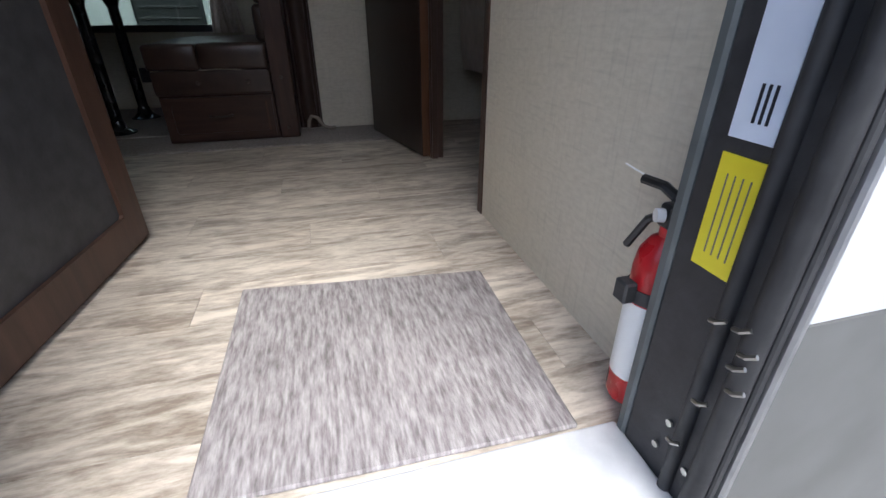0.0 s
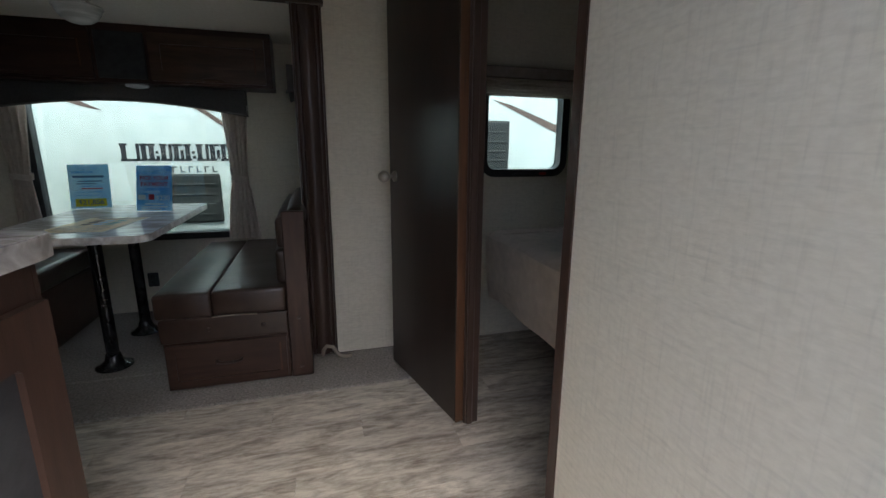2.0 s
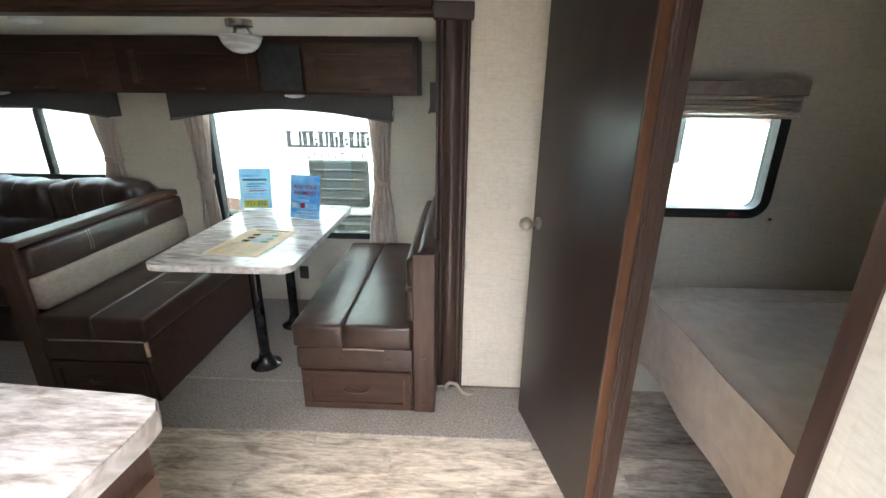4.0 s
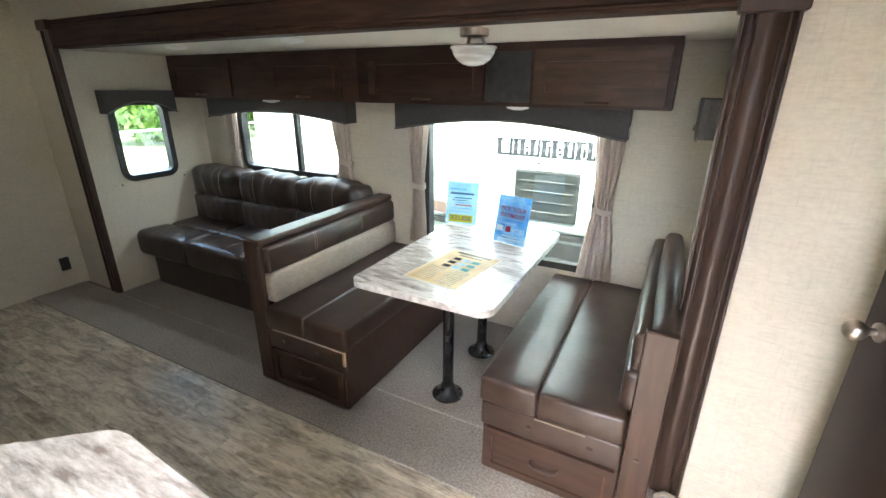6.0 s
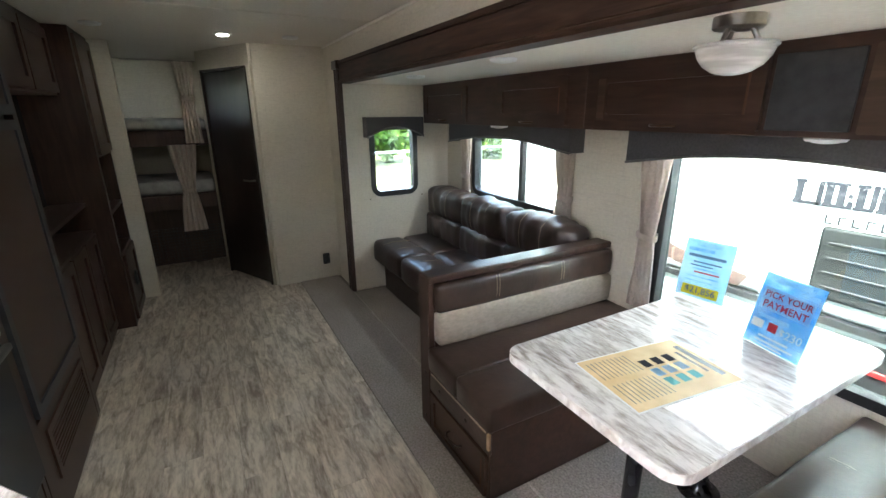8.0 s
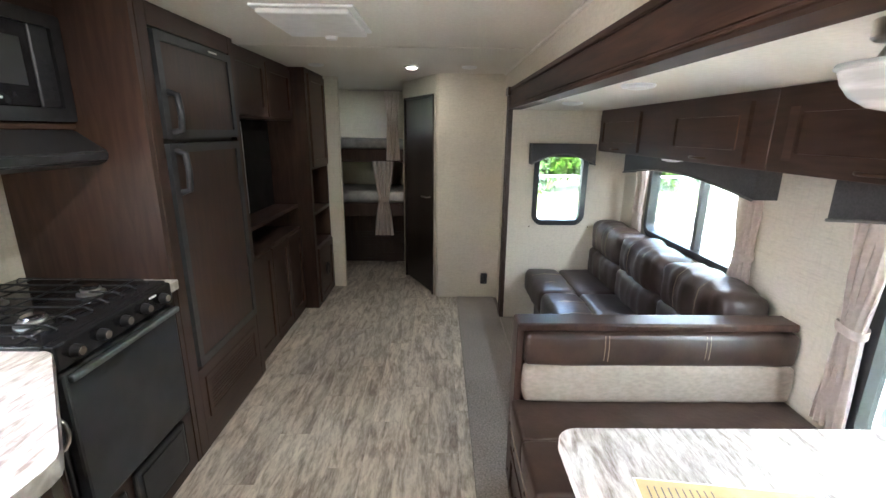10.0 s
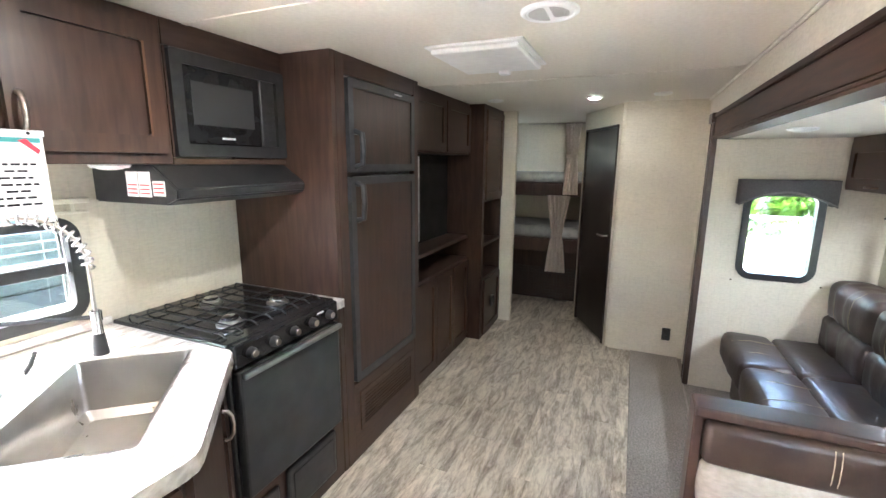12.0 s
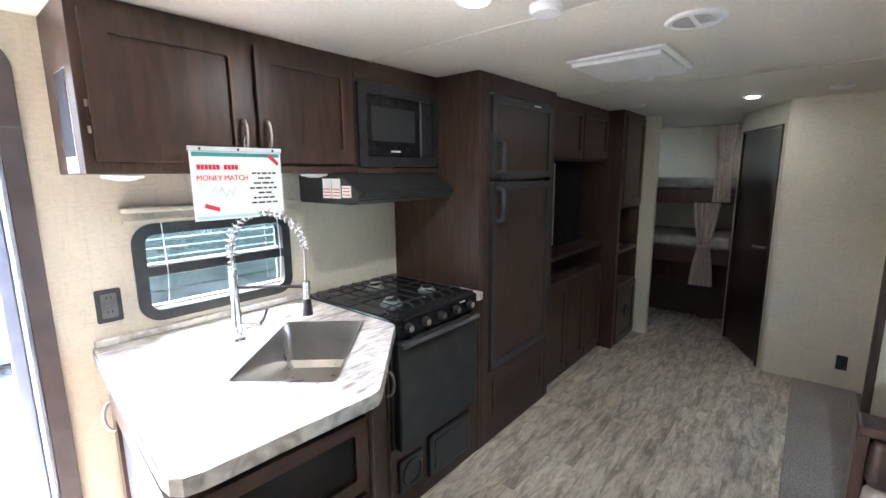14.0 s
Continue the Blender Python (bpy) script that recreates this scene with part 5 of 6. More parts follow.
kn = part("door_knob", turned(lathe([(0.012, 0.0), (0.024, 0.0), (0.024, 0.006), (0.010, 0.012), (0.010, 0.028), (0.017, 0.034), (0.024, 0.043), (0.0265, 0.053), (0.024, 0.063), (0.018, 0.071), (0.010, 0.077), (0.001, 0.079)], (0, 0, 0), 24), m @ Matrix.Translation((Ld - 0.06, 0.038, 0.93)) @ Matrix.Rotation(radians(-90), 4, "X")), NICKEL, bd, "brushed nickel knob", smooth=40)
jamb = thing("door_jamb", (XB, 2.18, 0), "dark wood jamb of the bedroom doorway", "door frame", kind="structure")
part("jamb_board", box(0.8475, 0.905, 2.160, 2.19, 0, ZC, 0.003), BROWNT, jamb)
part("stop_bead", box(XB + 0.0, XB + 0.025, 2.152, 2.164, 0, 1.86, 0.003), BROWNT, jamb)
part("head", box(XB - 0.006, XB + 0.05, 1.546, 2.151, 1.845, 1.875, 0.003), BROWNT, jamb)
hd = thing("door_2", (HA.x, HA.y, 0), "dark brown closed bathroom door with a lever handle", "door", kind="structure")
part("leaf", turned(box(0.05, HL - 0.05, -0.032, -0.002, 0.012, 1.81, 0.003), askew), DOORW, hd)
part("frame", turned(boxes((0.03, 0.05, -0.04, 0.012, 0, 1.83, 0.002), (HL - 0.05, HL - 0.03, -0.04, 0.012, 0, 1.83, 0.002), (0.05, HL - 0.05, -0.04, 0.012, 1.812, 1.83, 0.002)), askew), DOORW, hd)
part("lever", turned(tube([(0.10, 0.0, 0.93), (0.10, 0.045, 0.93), (0.19, 0.05, 0.93)], 0.008, 8), askew), NICKEL, hd, smooth=60)

# ---- bunks ----
for zt, zb, nm in ((1.43, 1.22, "upper"), (0.885, 0.65, "lower")):
    bk = thing("bunk_bed", (-4.95, 1.3, zb), "%s built-in bunk with a grey vinyl mattress" % nm, "bunk bed")
    part("platform", box(-5.335, -4.60, YK + 0.005, 2.015, zb, zb + 0.115, 0.004), DARKW, bk)
    part("mattress", cushion(-5.33, -4.60, YK + 0.01, 2.01, zb + 0.116, zt, 0.04, 0.01), MATTRESS, bk, smooth=70)
    part("front_board", box(-4.598, -4.575, YK + 0.005, 2.015, zb - 0.02, zb + 0.11, 0.003), DARKW, bk)
cb = thing("bunk_storage", (-4.9, 1.3, 0), "storage bay with a black mesh net under the bunk", "storage bay")
part("back_panel", box(-5.0, -4.98, YK + 0.005, 2.015, 0.0, 0.60), DARKW, cb, "dark panel at the back of the bay")
net = bmesh.new()
for k in range(24):
    u = 1.30 + k * 0.03
    add_box(net, -4.602, -4.599, u - 0.0015, u + 0.0015, 0.12, 0.45)
for k in range(12):
    z = 0.12 + k * 0.03
    add_box(net, -4.606, -4.603, 1.30, 2.0, z - 0.0015, z + 0.0015)
tagged(part("net", net, RUBBER, cb, "black elastic net"), kind="stuff")
drape("bunk_curtain", 1.90, 1.22, 1.90, 0.15, 0.09, 0.14, 1.6, -4.54, 0.0, "taupe curtain gathered beside the upper bunk", axis="x")
drape("bunk_curtain", 1.79, 0.42, 1.21, 0.22, 0.09, 0.20, 0.80, -4.56, 0.0, "taupe curtain gathered at the lower bunk", axis="x")
single("curtain_rod", tube([(-4.56, 1.46, 1.905), (-4.56, 2.02, 1.905)], 0.006, 8), NICKEL, (-4.56, 1.7, 1.9), "thin metal curtain rod at the bunks", "curtain rod", smooth=60)

# ---- bedroom ----
bed = thing("bed", (1.9, 2.0, 0), "made bed with a smooth taupe bedspread", "bed")
part("base", box(1.55, 2.95, 1.60, 2.70, 0.0, 0.36, 0.01), DARKW, bed)
part("mattress", cushion(1.17, 3.0, 1.32, 2.79, 0.365, 0.65, 0.05, 0.01, 8), BEDDING, bed, smooth=70)
bm = bmesh.new()
pl = [(3.0, 2.80), (1.24, 2.80), (1.18, 2.785), (1.155, 2.74), (1.155, 1.38), (1.18, 1.33), (1.24, 1.31), (3.0, 1.31)]
dense = []
for p, q in zip(pl, pl[1:]):
    c_ = max(2, int((Vector(q) - Vector(p)).length / 0.05))
    dense += [Vector(p).lerp(Vector(q), k / c_) for k in range(c_)]
dense.append(Vector(pl[-1]))
rows_ = []
for j in range(9):
    row = []
    for k, p in enumerate(dense):
        hem = 0.30 + 0.035 * noise.noise(Vector((p.x * 3, p.y * 3, 1.0)))
        z = 0.63 + (hem - 0.63) * j / 8
        out = Vector((p.x - 2.1, p.y - 2.08)).normalized()
        w = 0.012 * j / 8 * math.sin(k * 0.55) - 0.03 * (j / 8) ** 1.5 + 0.012 * noise.noise(Vector((p.x * 4, p.y * 4, z * 3)))
        row.append(bm.verts.new((p.x + out.x * (w + 0.005), p.y + out.y * (w * 0.3 + 0.003), z)))
    rows_.append(row)
for a, b in zip(rows_, rows_[1:]):
    for k in range(len(a) - 1):
        bm.faces.new((a[k], a[k + 1], b[k + 1], b[k]))
bmesh.ops.recalc_face_normals(bm, faces=bm.faces)
bmesh.ops.solidify(bm, geom=list(bm.faces), thickness=0.004)
part("bedspread_skirt", bm, BEDDING, bed, smooth=80)
part("seam", tube([(1.19, 2.62, 0.655), (1.8, 2.62, 0.662), (2.95, 2.62, 0.658)], 0.004, 6), BEDDING, bed)
SHADERAIL = surface("taupe_shade_rail", (0.20, 0.165, 0.14), (0.26, 0.22, 0.19), 30, 0.7)
single("wall_screw", cyl((1.71, YS - 0.001, 0.90), (1.71, YS - 0.005, 0.90), 0.006, n=12), BRONZE, (1.71, YS, 0.90), "small dark screw under the bedroom window", "screw")
bs = thing("bedroom_shade", (1.43, YS - 0.03, 1.30), "raised pleated taupe window shade", "window shade")
part("head_rail", box(1.16, 1.70, YS - 0.055, YS - 0.016, 1.40, 1.455, 0.004), SHADERAIL, bs)
for k in range(5):
    part("pleat", box(1.17, 1.69, YS - 0.05 + 0.004 * (k % 2), YS - 0.018, 1.315 + k * 0.017, 1.330 + k * 0.017, 0.004), DRAPE, bs)

# ---- entry ----
ef = thing("door_frame", (DOOR1, YK, 0), "dark grey entry door frame with black rubber seals", "door frame", kind="structure")
part("inner_flange", box(DOOR1 - 0.016, DOOR1 + 0.03, YK + 0.001, YK + 0.019, -0.02, DOORZ, 0.004), FRAMEG, ef, "grey aluminium inner flange")
part("liner", box(DOOR1 - 0.012, DOOR1 - 0.001, YK_OUT - 0.06, YK + 0.0005, -0.05, DOORZ, 0.002), RUBBER, ef, "black jamb liner")
part("seal", cyl((DOOR1 - 0.018, YK_OUT - 0.046, -0.05), (DOOR1 - 0.018, YK_OUT - 0.046, DOORZ), 0.012, n=12), RUBBER, ef, "black bulb seal", smooth=50)
part("seal", cyl((DOOR1 - 0.014, YK_OUT - 0.006, -0.05), (DOOR1 - 0.014, YK_OUT - 0.006, DOORZ), 0.009, n=12), RUBBER, ef, "black bulb seal", smooth=50)
part("outer_flange", box(DOOR1 + 0.0, DOOR1 + 0.012, YK_OUT - 0.065, YK_OUT - 0.002, -0.1, DOORZ + 0.05, 0.003), ALU, ef, "bare aluminium outer flange")
part("outer_band", box(DOOR1 + 0.013, DOOR1 + 0.04, YK_OUT - 0.03, YK_OUT - 0.002, -0.1, DOORZ + 0.05, 0.004), FRAMEG, ef, "grey outer frame band")
part("far_liner", box(DOOR0 + 0.001, DOOR0 + 0.012, YK_OUT - 0.06, YK + 0.02, -0.05, DOORZ, 0.002), PALEJAMB, ef)
corner = [(DOOR0 + 0.045 - 0.10 * math.cos(radians(9 * k)), DOORZ - 0.055 + 0.10 * math.sin(radians(9 * k))) for k in range(11)]
part("far_casing", slab("y", YK, [(DOOR0 - 0.055, -0.02)] + corner + [(DOOR1 - 0.02, DOORZ + 0.045), (DOOR1 - 0.02, DOORZ - 0.002), (DOOR0 + 0.05, DOORZ - 0.002), (DOOR0 + 0.018, DOORZ - 0.02), (DOOR0 - 0.001, DOORZ - 0.06), (DOOR0 - 0.001, -0.02)], 0.001, 0.018), CASING, ef, "dark inner casing with a rounded corner, plum light tint painted in")
part("casing_joint", box(DOOR0 - 0.0555, DOOR0 + 0.0, YK + 0.018, YK + 0.0195, 1.648, 1.653), FRAMEG, ef)
part("far_flange", box(DOOR0 - 0.05, DOOR0, YK_OUT - 0.065, YK_OUT - 0.002, -0.1, DOORZ + 0.05, 0.006), FRAMEG, ef)
part("far_stop", box(DOOR0 + 0.0125, DOOR0 + 0.05, YK_OUT - 0.045, YK_OUT - 0.012, -0.05, DOORZ, 0.006, 2), PALEJAMB, ef, "blue-grey painted door stop")
part("head", box(DOOR0 + 0.012, DOOR1 - 0.012, YK_OUT - 0.06, YK + 0.02, DOORZ - 0.012, DOORZ - 0.001, 0.002), FRAMEG, ef)
part("threshold", box(DOOR0 + 0.013, DOOR1 - 0.013, YK_OUT - 0.03, 0.690, -0.055, 0.006, 0.004, 2), SILL, ef, "bright aluminium threshold")
for k, (y, z) in enumerate(((0.60, 0.10), (0.575, 0.16), (0.56, 0.06), (0.545, 0.12), (0.61, 0.05))):
    part("screw", cyl((DOOR1 - 0.0125, y, z), (DOOR1 - 0.016, y, z), 0.005, n=10), STEEL, ef)
for y, z in ((0.572, 0.282), (0.538, 0.25), (0.546, 0.29), (0.560, 0.181), (0.532, 0.27), (0.574, 0.102), (0.530, 0.225)):
    part("seal_clip", tube([(DOOR1 - 0.031, y - 0.008, z + 0.006), (DOOR1 - 0.034, y, z), (DOOR1 - 0.031, y + 0.009, z - 0.004)], 0.0028, 6), STEEL, ef, "small bright metal clip")
wl = thing("jamb_label", (DOOR1, 0.64, 0.45), "pale blue-white information label on the door frame", "label")
part("sheet", box(DOOR1 - 0.0135, DOOR1 - 0.0125, 0.592, 0.640, 0.452, 0.567), PALELAB, wl)
part("label_text", boxes(*[(DOOR1 - 0.0142, DOOR1 - 0.0136, 0.603 + 0.007 * k, 0.606 + 0.007 * k, 0.468, 0.502) for k in range(3)]), INK, wl)
yl = thing("warning_label", (DOOR1, 0.64, 0.35), "yellow warning label on the door frame", "label")
part("sheet", box(DOOR1 - 0.0135, DOOR1 - 0.0125, 0.591, 0.640, 0.314, 0.437), YELLOW, yl)
part("label_text", boxes(*[(DOOR1 - 0.0142, DOOR1 - 0.0136, 0.599 + 0.009 * k, 0.6005 + 0.009 * k, 0.332, 0.418) for k in range(4)]), GREYSIDE, yl)
EXZ = 0.0
ext = thing("fire_extinguisher", (0.80, 0.78, 0.0), "red fire extinguisher with a black strap and white label", "fire extinguisher")
EX, EY = 0.819, 0.723
part("cylinder", lathe([(0.001, 0.02), (0.030, 0.02), (0.034, 0.03), (0.034, 0.25), (0.031, 0.275), (0.02, 0.295), (0.012, 0.30), (0.012, 0.315), (0.001, 0.315)], (EX, EY, EXZ), 32), REDP, ext, smooth=40)
part("label", lathe([(0.0345, 0.07), (0.0346, 0.071), (0.0346, 0.20), (0.0345, 0.201)], (EX, EY, EXZ), 32), PAPER, ext, "white instruction label", smooth=40)
part("strap", lathe([(0.037, 0.205), (0.037, 0.225), (0.0348, 0.225), (0.0348, 0.205)], (EX, EY, EXZ), 28), RUBBER, ext, smooth=40)
part("buckle", box(EX - 0.055, EX - 0.035, EY - 0.01, EY + 0.016, 0.205, 0.237, 0.003), RUBBER, ext)
part("valve", box(EX - 0.014, EX + 0.014, EY - 0.012, EY + 0.012, 0.312, 0.345, 0.004), BLACK, ext)
part("upper_lever", tube([(EX, EY, 0.352), (EX - 0.006, EY + 0.02, 0.362), (EX - 0.012, EY + 0.052, 0.362)], 0.007, 8), BLACK, ext)
part("lower_lever", tube([(EX, EY, 0.335), (EX - 0.010, EY + 0.03, 0.312), (EX - 0.014, EY + 0.056, 0.262)], 0.006, 8), BLACK, ext)
part("cable_tie", tube([(EX - 0.01, EY + 0.025, 0.364), (EX - 0.015, EY + 0.09, 0.372)], 0.0013, 5), WHITEP, ext, "white plastic cable tie")
part("gauge", cyl((EX - 0.014, EY, 0.33), (EX - 0.024, EY + 0.004, 0.33), 0.009, n=18), WHITEP, ext)
part("bracket", box(EX + 0.0335, XB - 0.001, EY - 0.03, EY + 0.03, 0.02, 0.30, 0.003), RUBBER, ext)
mat_ = thing("door_mat", (0.46, 1.0, 0), "grey ribbed entrance mat on the vinyl floor", "mat")
part("mat_body", prism([(0.172, 0.705), (0.716, 0.692), (0.726, 1.165), (0.180, 1.225)], 0.003, 0.012, 0.003, 1), RUG, mat_)

# ---- outlets and small fittings ----
for y in (3.10, 3.57):
    single("wall_screw", cyl((XL + 0.001, y, 0.79), (XL + 0.005, y, 0.79), 0.006, n=12), BRONZE, (XL, y, 0.79), "small dark screw in the wall panel", "screw")

SOCKETG = surface("grey_socket_plastic", (0.11, 0.105, 0.10), (0.15, 0.145, 0.14), 20, 0.4)


def outlet(name, axis, at, side, u, v, w, h, label, face=None):
    t = thing(name, plane_map(axis, at)(u, v, 0), label, "wall outlet")
    part("plate", slab(axis, at, [(u + a, v + b) for a, b in rounded(w, h, 0.006, 3)], 0.001 * side, 0.008 * side), RUBBER, t)
    if face:
        part("face", slab(axis, at, [(u + a, v + b) for a, b in rounded(w * 0.62, h * 0.74, 0.004, 3)], 0.008 * side, 0.0095 * side), face, t, "grey socket face")
        part("test_buttons", slab(axis, at, [(u - 0.010, v - 0.004), (u + 0.010, v - 0.004), (u + 0.010, v + 0.004), (u - 0.010, v + 0.004)], 0.0095 * side, 0.0115 * side), GREYSIDE, t)
    d = 0.0095 if face else 0.008
    for dz in (-h * 0.22, h * 0.22):
        s = part("socket", slab(axis, at, [(u + a, v + dz + b) for a, b in rounded(w * 0.46, h * 0.24, 0.006, 3)], d * side, (d + 0.002) * side), face or BLACK, t)
        for o in (-0.008, 0.005):
            part("slot", slab(axis, at, [(u + o, v + dz), (u + o + 0.0025, v + dz), (u + o + 0.0025, v + dz + 0.009), (u + o, v + dz + 0.009)], (d + 0.002) * side, (d + 0.0025) * side), SHADOWB, s)
    return t


outlet("wall_outlet", "x", XC, 1, 2.805, 0.19, 0.06, 0.10, "black wall outlet near the floor")
outlet("wall_outlet", "y", YK, 1, -0.237, 1.054, 0.076, 0.118, "dark grey kitchen wall outlet", SOCKETG)
outlet("wall_outlet", "y", YB, -1, -0.69, 0.22, 0.06, 0.09, "black outlet under the table")

PALEBLIND = surface("cream_plastic", (0.66, 0.62, 0.52), (0.74, 0.70, 0.60), 20, 0.4, stain=0.05)
bl = thing("kitchen_blind", (-0.64, YK + 0.03, 1.36), "raised white mini blind over the kitchen window", "blind")
part("head_rail", box(-0.985, -0.30, YK + 0.002, YK + 0.035, 1.374, 1.392, 0.003), PALEBLIND, bl)
for x in (-0.93, -0.64, -0.36):
    part("bracket", box(x - 0.006, x + 0.006, YK + 0.004, YK + 0.03, 1.3475, 1.3735), PALEBLIND, bl)
for k in range(2):
    part("slat", box(-0.98, -0.305, YK + 0.004, YK + 0.032, 1.338 + k * 0.0050, 1.3420 + k * 0.0050), PALEBLIND, bl)
for x in (-0.42, -0.88):
    part("cord", tube([(x, YK + 0.03, 1.34), (x - 0.004, YK + 0.035, 1.15), (x + 0.004, YK + 0.03, 1.02)], 0.002, 5), WHITEP, bl)
ps = thing("promotion_sign", (-0.62, 1.035, 1.30), "white printed promotion sign hanging from a cabinet handle", "sign")
PX0, PX1, PZ0, PZ1, PY = -0.70, -0.40, 1.362, 1.585, 1.07
part("sheet", box(PX0, PX1, PY - 0.003, PY, PZ0, PZ1), PAPER, ps)
part("top_band", box(PX0 + 0.006, PX1 - 0.006, PY + 0.0002, PY + 0.0008, PZ1 - 0.022, PZ1 - 0.010), TEAL, ps)
part("bottom_band", box(PX0 + 0.006, PX1 - 0.006, PY + 0.0002, PY + 0.0008, PZ0 + 0.004, PZ0 + 0.013), PALECYAN, ps)
part("clip_strip", box(PX0 - 0.004, PX1 + 0.004, PY - 0.005, PY + 0.004, PZ1 - 0.007, PZ1 + 0.009, 0.002), ALU, ps)
for u in (0.03, 0.15, 0.27):
    part("rivet", cyl((PX0 + u, PY + 0.004, PZ1 + 0.001), (PX0 + u, PY + 0.0055, PZ1 + 0.001), 0.004, n=12), INK, ps)
part("hook", tube([(-0.575, PY, PZ1), (-0.585, PY - 0.02, PZ1 + 0.03), (-0.60, YU + 0.045, 1.645)], 0.0015, 5), ALU, ps)
part("name_blocks", boxes(*[(PX1 - 0.028 - 0.0118 * k, PX1 - 0.018 - 0.0118 * k, PY + 0.0002, PY + 0.0008, 1.522, 1.537) for k in range(11) if k != 6]), REDINK, ps)
flip = Matrix.Rotation(radians(180), 4, "Z") @ Matrix.Rotation(radians(90), 4, "X")
letters(ps, "heading", "MONEY MATCH", (PX1 - 0.014, PY + 0.0008, 1.488), 0.0225, flip, REDINK)
word_rng = random.Random(11)
words = []
for k in range(7):
    x, end = PX0 + 0.022 + 0.010 * (k % 3), PX0 + 0.118 - 0.010 * (k % 3)
    while x < end - 0.01:
        w = word_rng.uniform(0.010, 0.026)
        words.append((x, min(x + w, end), PY + 0.0002, PY + 0.0008, 1.408 + k * 0.0165, 1.4135 + k * 0.0165))
        x += w + 0.005
part("body_text", boxes(*words), INK, ps)
part("signature", tube([(PX1 - 0.06 - 0.007 * k, PY + 0.001, 1.452 + 0.012 * math.sin(k * 1.9) + 0.006 * math.sin(k * 0.7)) for k in range(12)], 0.0009, 5), PALECYAN, ps, "pale blue pen scribble")
part("ribbon", slab("y", PY, [(PX0 + 0.008, 1.545), (PX0 + 0.014, 1.535), (PX0 + 0.052, 1.568), (PX0 + 0.036, 1.573)], 0.0009, 0.0014), REDINK, ps)
part("stamp", slab("y", PY, [(PX1 - 0.075, 1.388), (PX1 - 0.03, 1.403), (PX1 - 0.033, 1.416), (PX1 - 0.078, 1.401)], 0.0009, 0.0014), REDINK, ps)
el = thing("cabinet_end_label", (-0.158, 0.8, 1.52), "tall printed sheet on the end of the upper cabinet", "label")
part("sheet", box(-0.1595, -0.158, 0.80, 0.93, 1.515, 1.80), PAPER, el)
part("print", boxes((-0.1578, -0.1565, 0.803, 0.927, 1.56, 1.797)), INK, el)


# ---- things on the table ----
MIDINK = plain("slate_blue_ink", (0.10, 0.17, 0.30), 0.6)


def leaflet_stand(x, y, turn, label, bg, lines):
    """A slanted clear stand with a printed sheet."""
    t = thing("leaflet_stand", (x, y, 0.704), label, "sign stand")
    m = Matrix.Translation((x, y, 0.704)) @ Matrix.Rotation(radians(turn), 4, "Z") @ Matrix.Rotation(radians(-12), 4, "X")
    w, h = 0.19, 0.25
    part("acrylic_front", turned(box(-w / 2 - 0.004, w / 2 + 0.004, -0.0035, -0.0015, 0.0, h + 0.004), m), CLEAR, t).visible_shadow = False
    part("sheet", turned(box(-w / 2, w / 2, -0.001, 0.0, 0.002, h), m), bg, t)
    part("foot", turned(box(-w / 2, w / 2, 0.0, 0.002, 0.0, 0.03), m @ Matrix.Rotation(radians(-70), 4, "X")), CLEAR, t).visible_shadow = False
    for kind, z0, z1, u0, u1, mt in lines:
        if kind == "bar":
            part("print_block", turned(box(u0, u1, -0.0014, -0.0011, z0, z1), m), mt, t)
        else:
            letters(t, "print_text", kind, (0, 0, 0), z1 - z0, m @ Matrix.Translation((u0, -0.0016, z0 + 0.005)) @ Matrix.Rotation(radians(90), 4, "X"), mt, "CENTER", 0.0001, 0.012)
    return t


leaflet_stand(-0.52, 3.475, -13, "blue printed leaflet in a clear stand on the table", BLUEINK, [
    ("bar", 0.226, 0.243, -0.055, 0.055, PALEINK), ("bar", 0.205, 0.221, 0.02, 0.085, PALEINK), ("bar", 0.128, 0.202, -0.082, 0.082, PALEINK),
    ("PICK YOUR", 0.167, 0.197, 0, 0, REDINK), ("PAYMENT", 0.132, 0.165, 0, 0, REDINK),
    ("bar", 0.062, 0.090, -0.086, -0.046, PAPER), ("bar", 0.062, 0.092, -0.03, 0.0, REDINK), ("bar", 0.100, 0.112, -0.07, 0.03, PALEINK),
    ("$230", 0.055, 0.092, 0.045, 0, PAPER), ("bar", 0.02, 0.027, -0.06, 0.07, PAPER), ("bar", 0.036, 0.043, -0.05, 0.05, PAPER), ("bar", 0.008, 0.013, -0.07, 0.04, PAPER)])
leaflet_stand(-0.895, 3.68, 9, "pale blue price leaflet in a clear stand on the table", PALEINK, [
    ("bar", 0.222, 0.238, -0.05, 0.05, BLUEINK), ("bar", 0.20, 0.214, -0.08, 0.02, BLUEINK), ("bar", 0.175, 0.187, -0.075, 0.07, MIDINK), ("bar", 0.152, 0.158, -0.05, 0.06, MIDINK),
    ("bar", 0.138, 0.143, -0.06, 0.03, MIDINK), ("bar", 0.124, 0.129, -0.05, 0.05, BLUEINK), ("bar", 0.110, 0.116, -0.04, 0.06, REDINK), ("bar", 0.090, 0.096, -0.07, 0.06, BLUEINK), ("bar", 0.072, 0.077, -0.07, 0.04, BLUEINK),
    ("bar", 0.012, 0.055, -0.072, 0.072, YELLOW), ("$21,856", 0.018, 0.055, 0, 0, MIDINK)])
pp = thing("printed_flyer", (-0.62, 3.05, 0.704), "tan printed flyer with small pictures lying on the table", "flyer")
FM = Matrix.Translation((-0.624, 3.05, 0.7035)) @ Matrix.Rotation(radians(-7), 4, "Z")
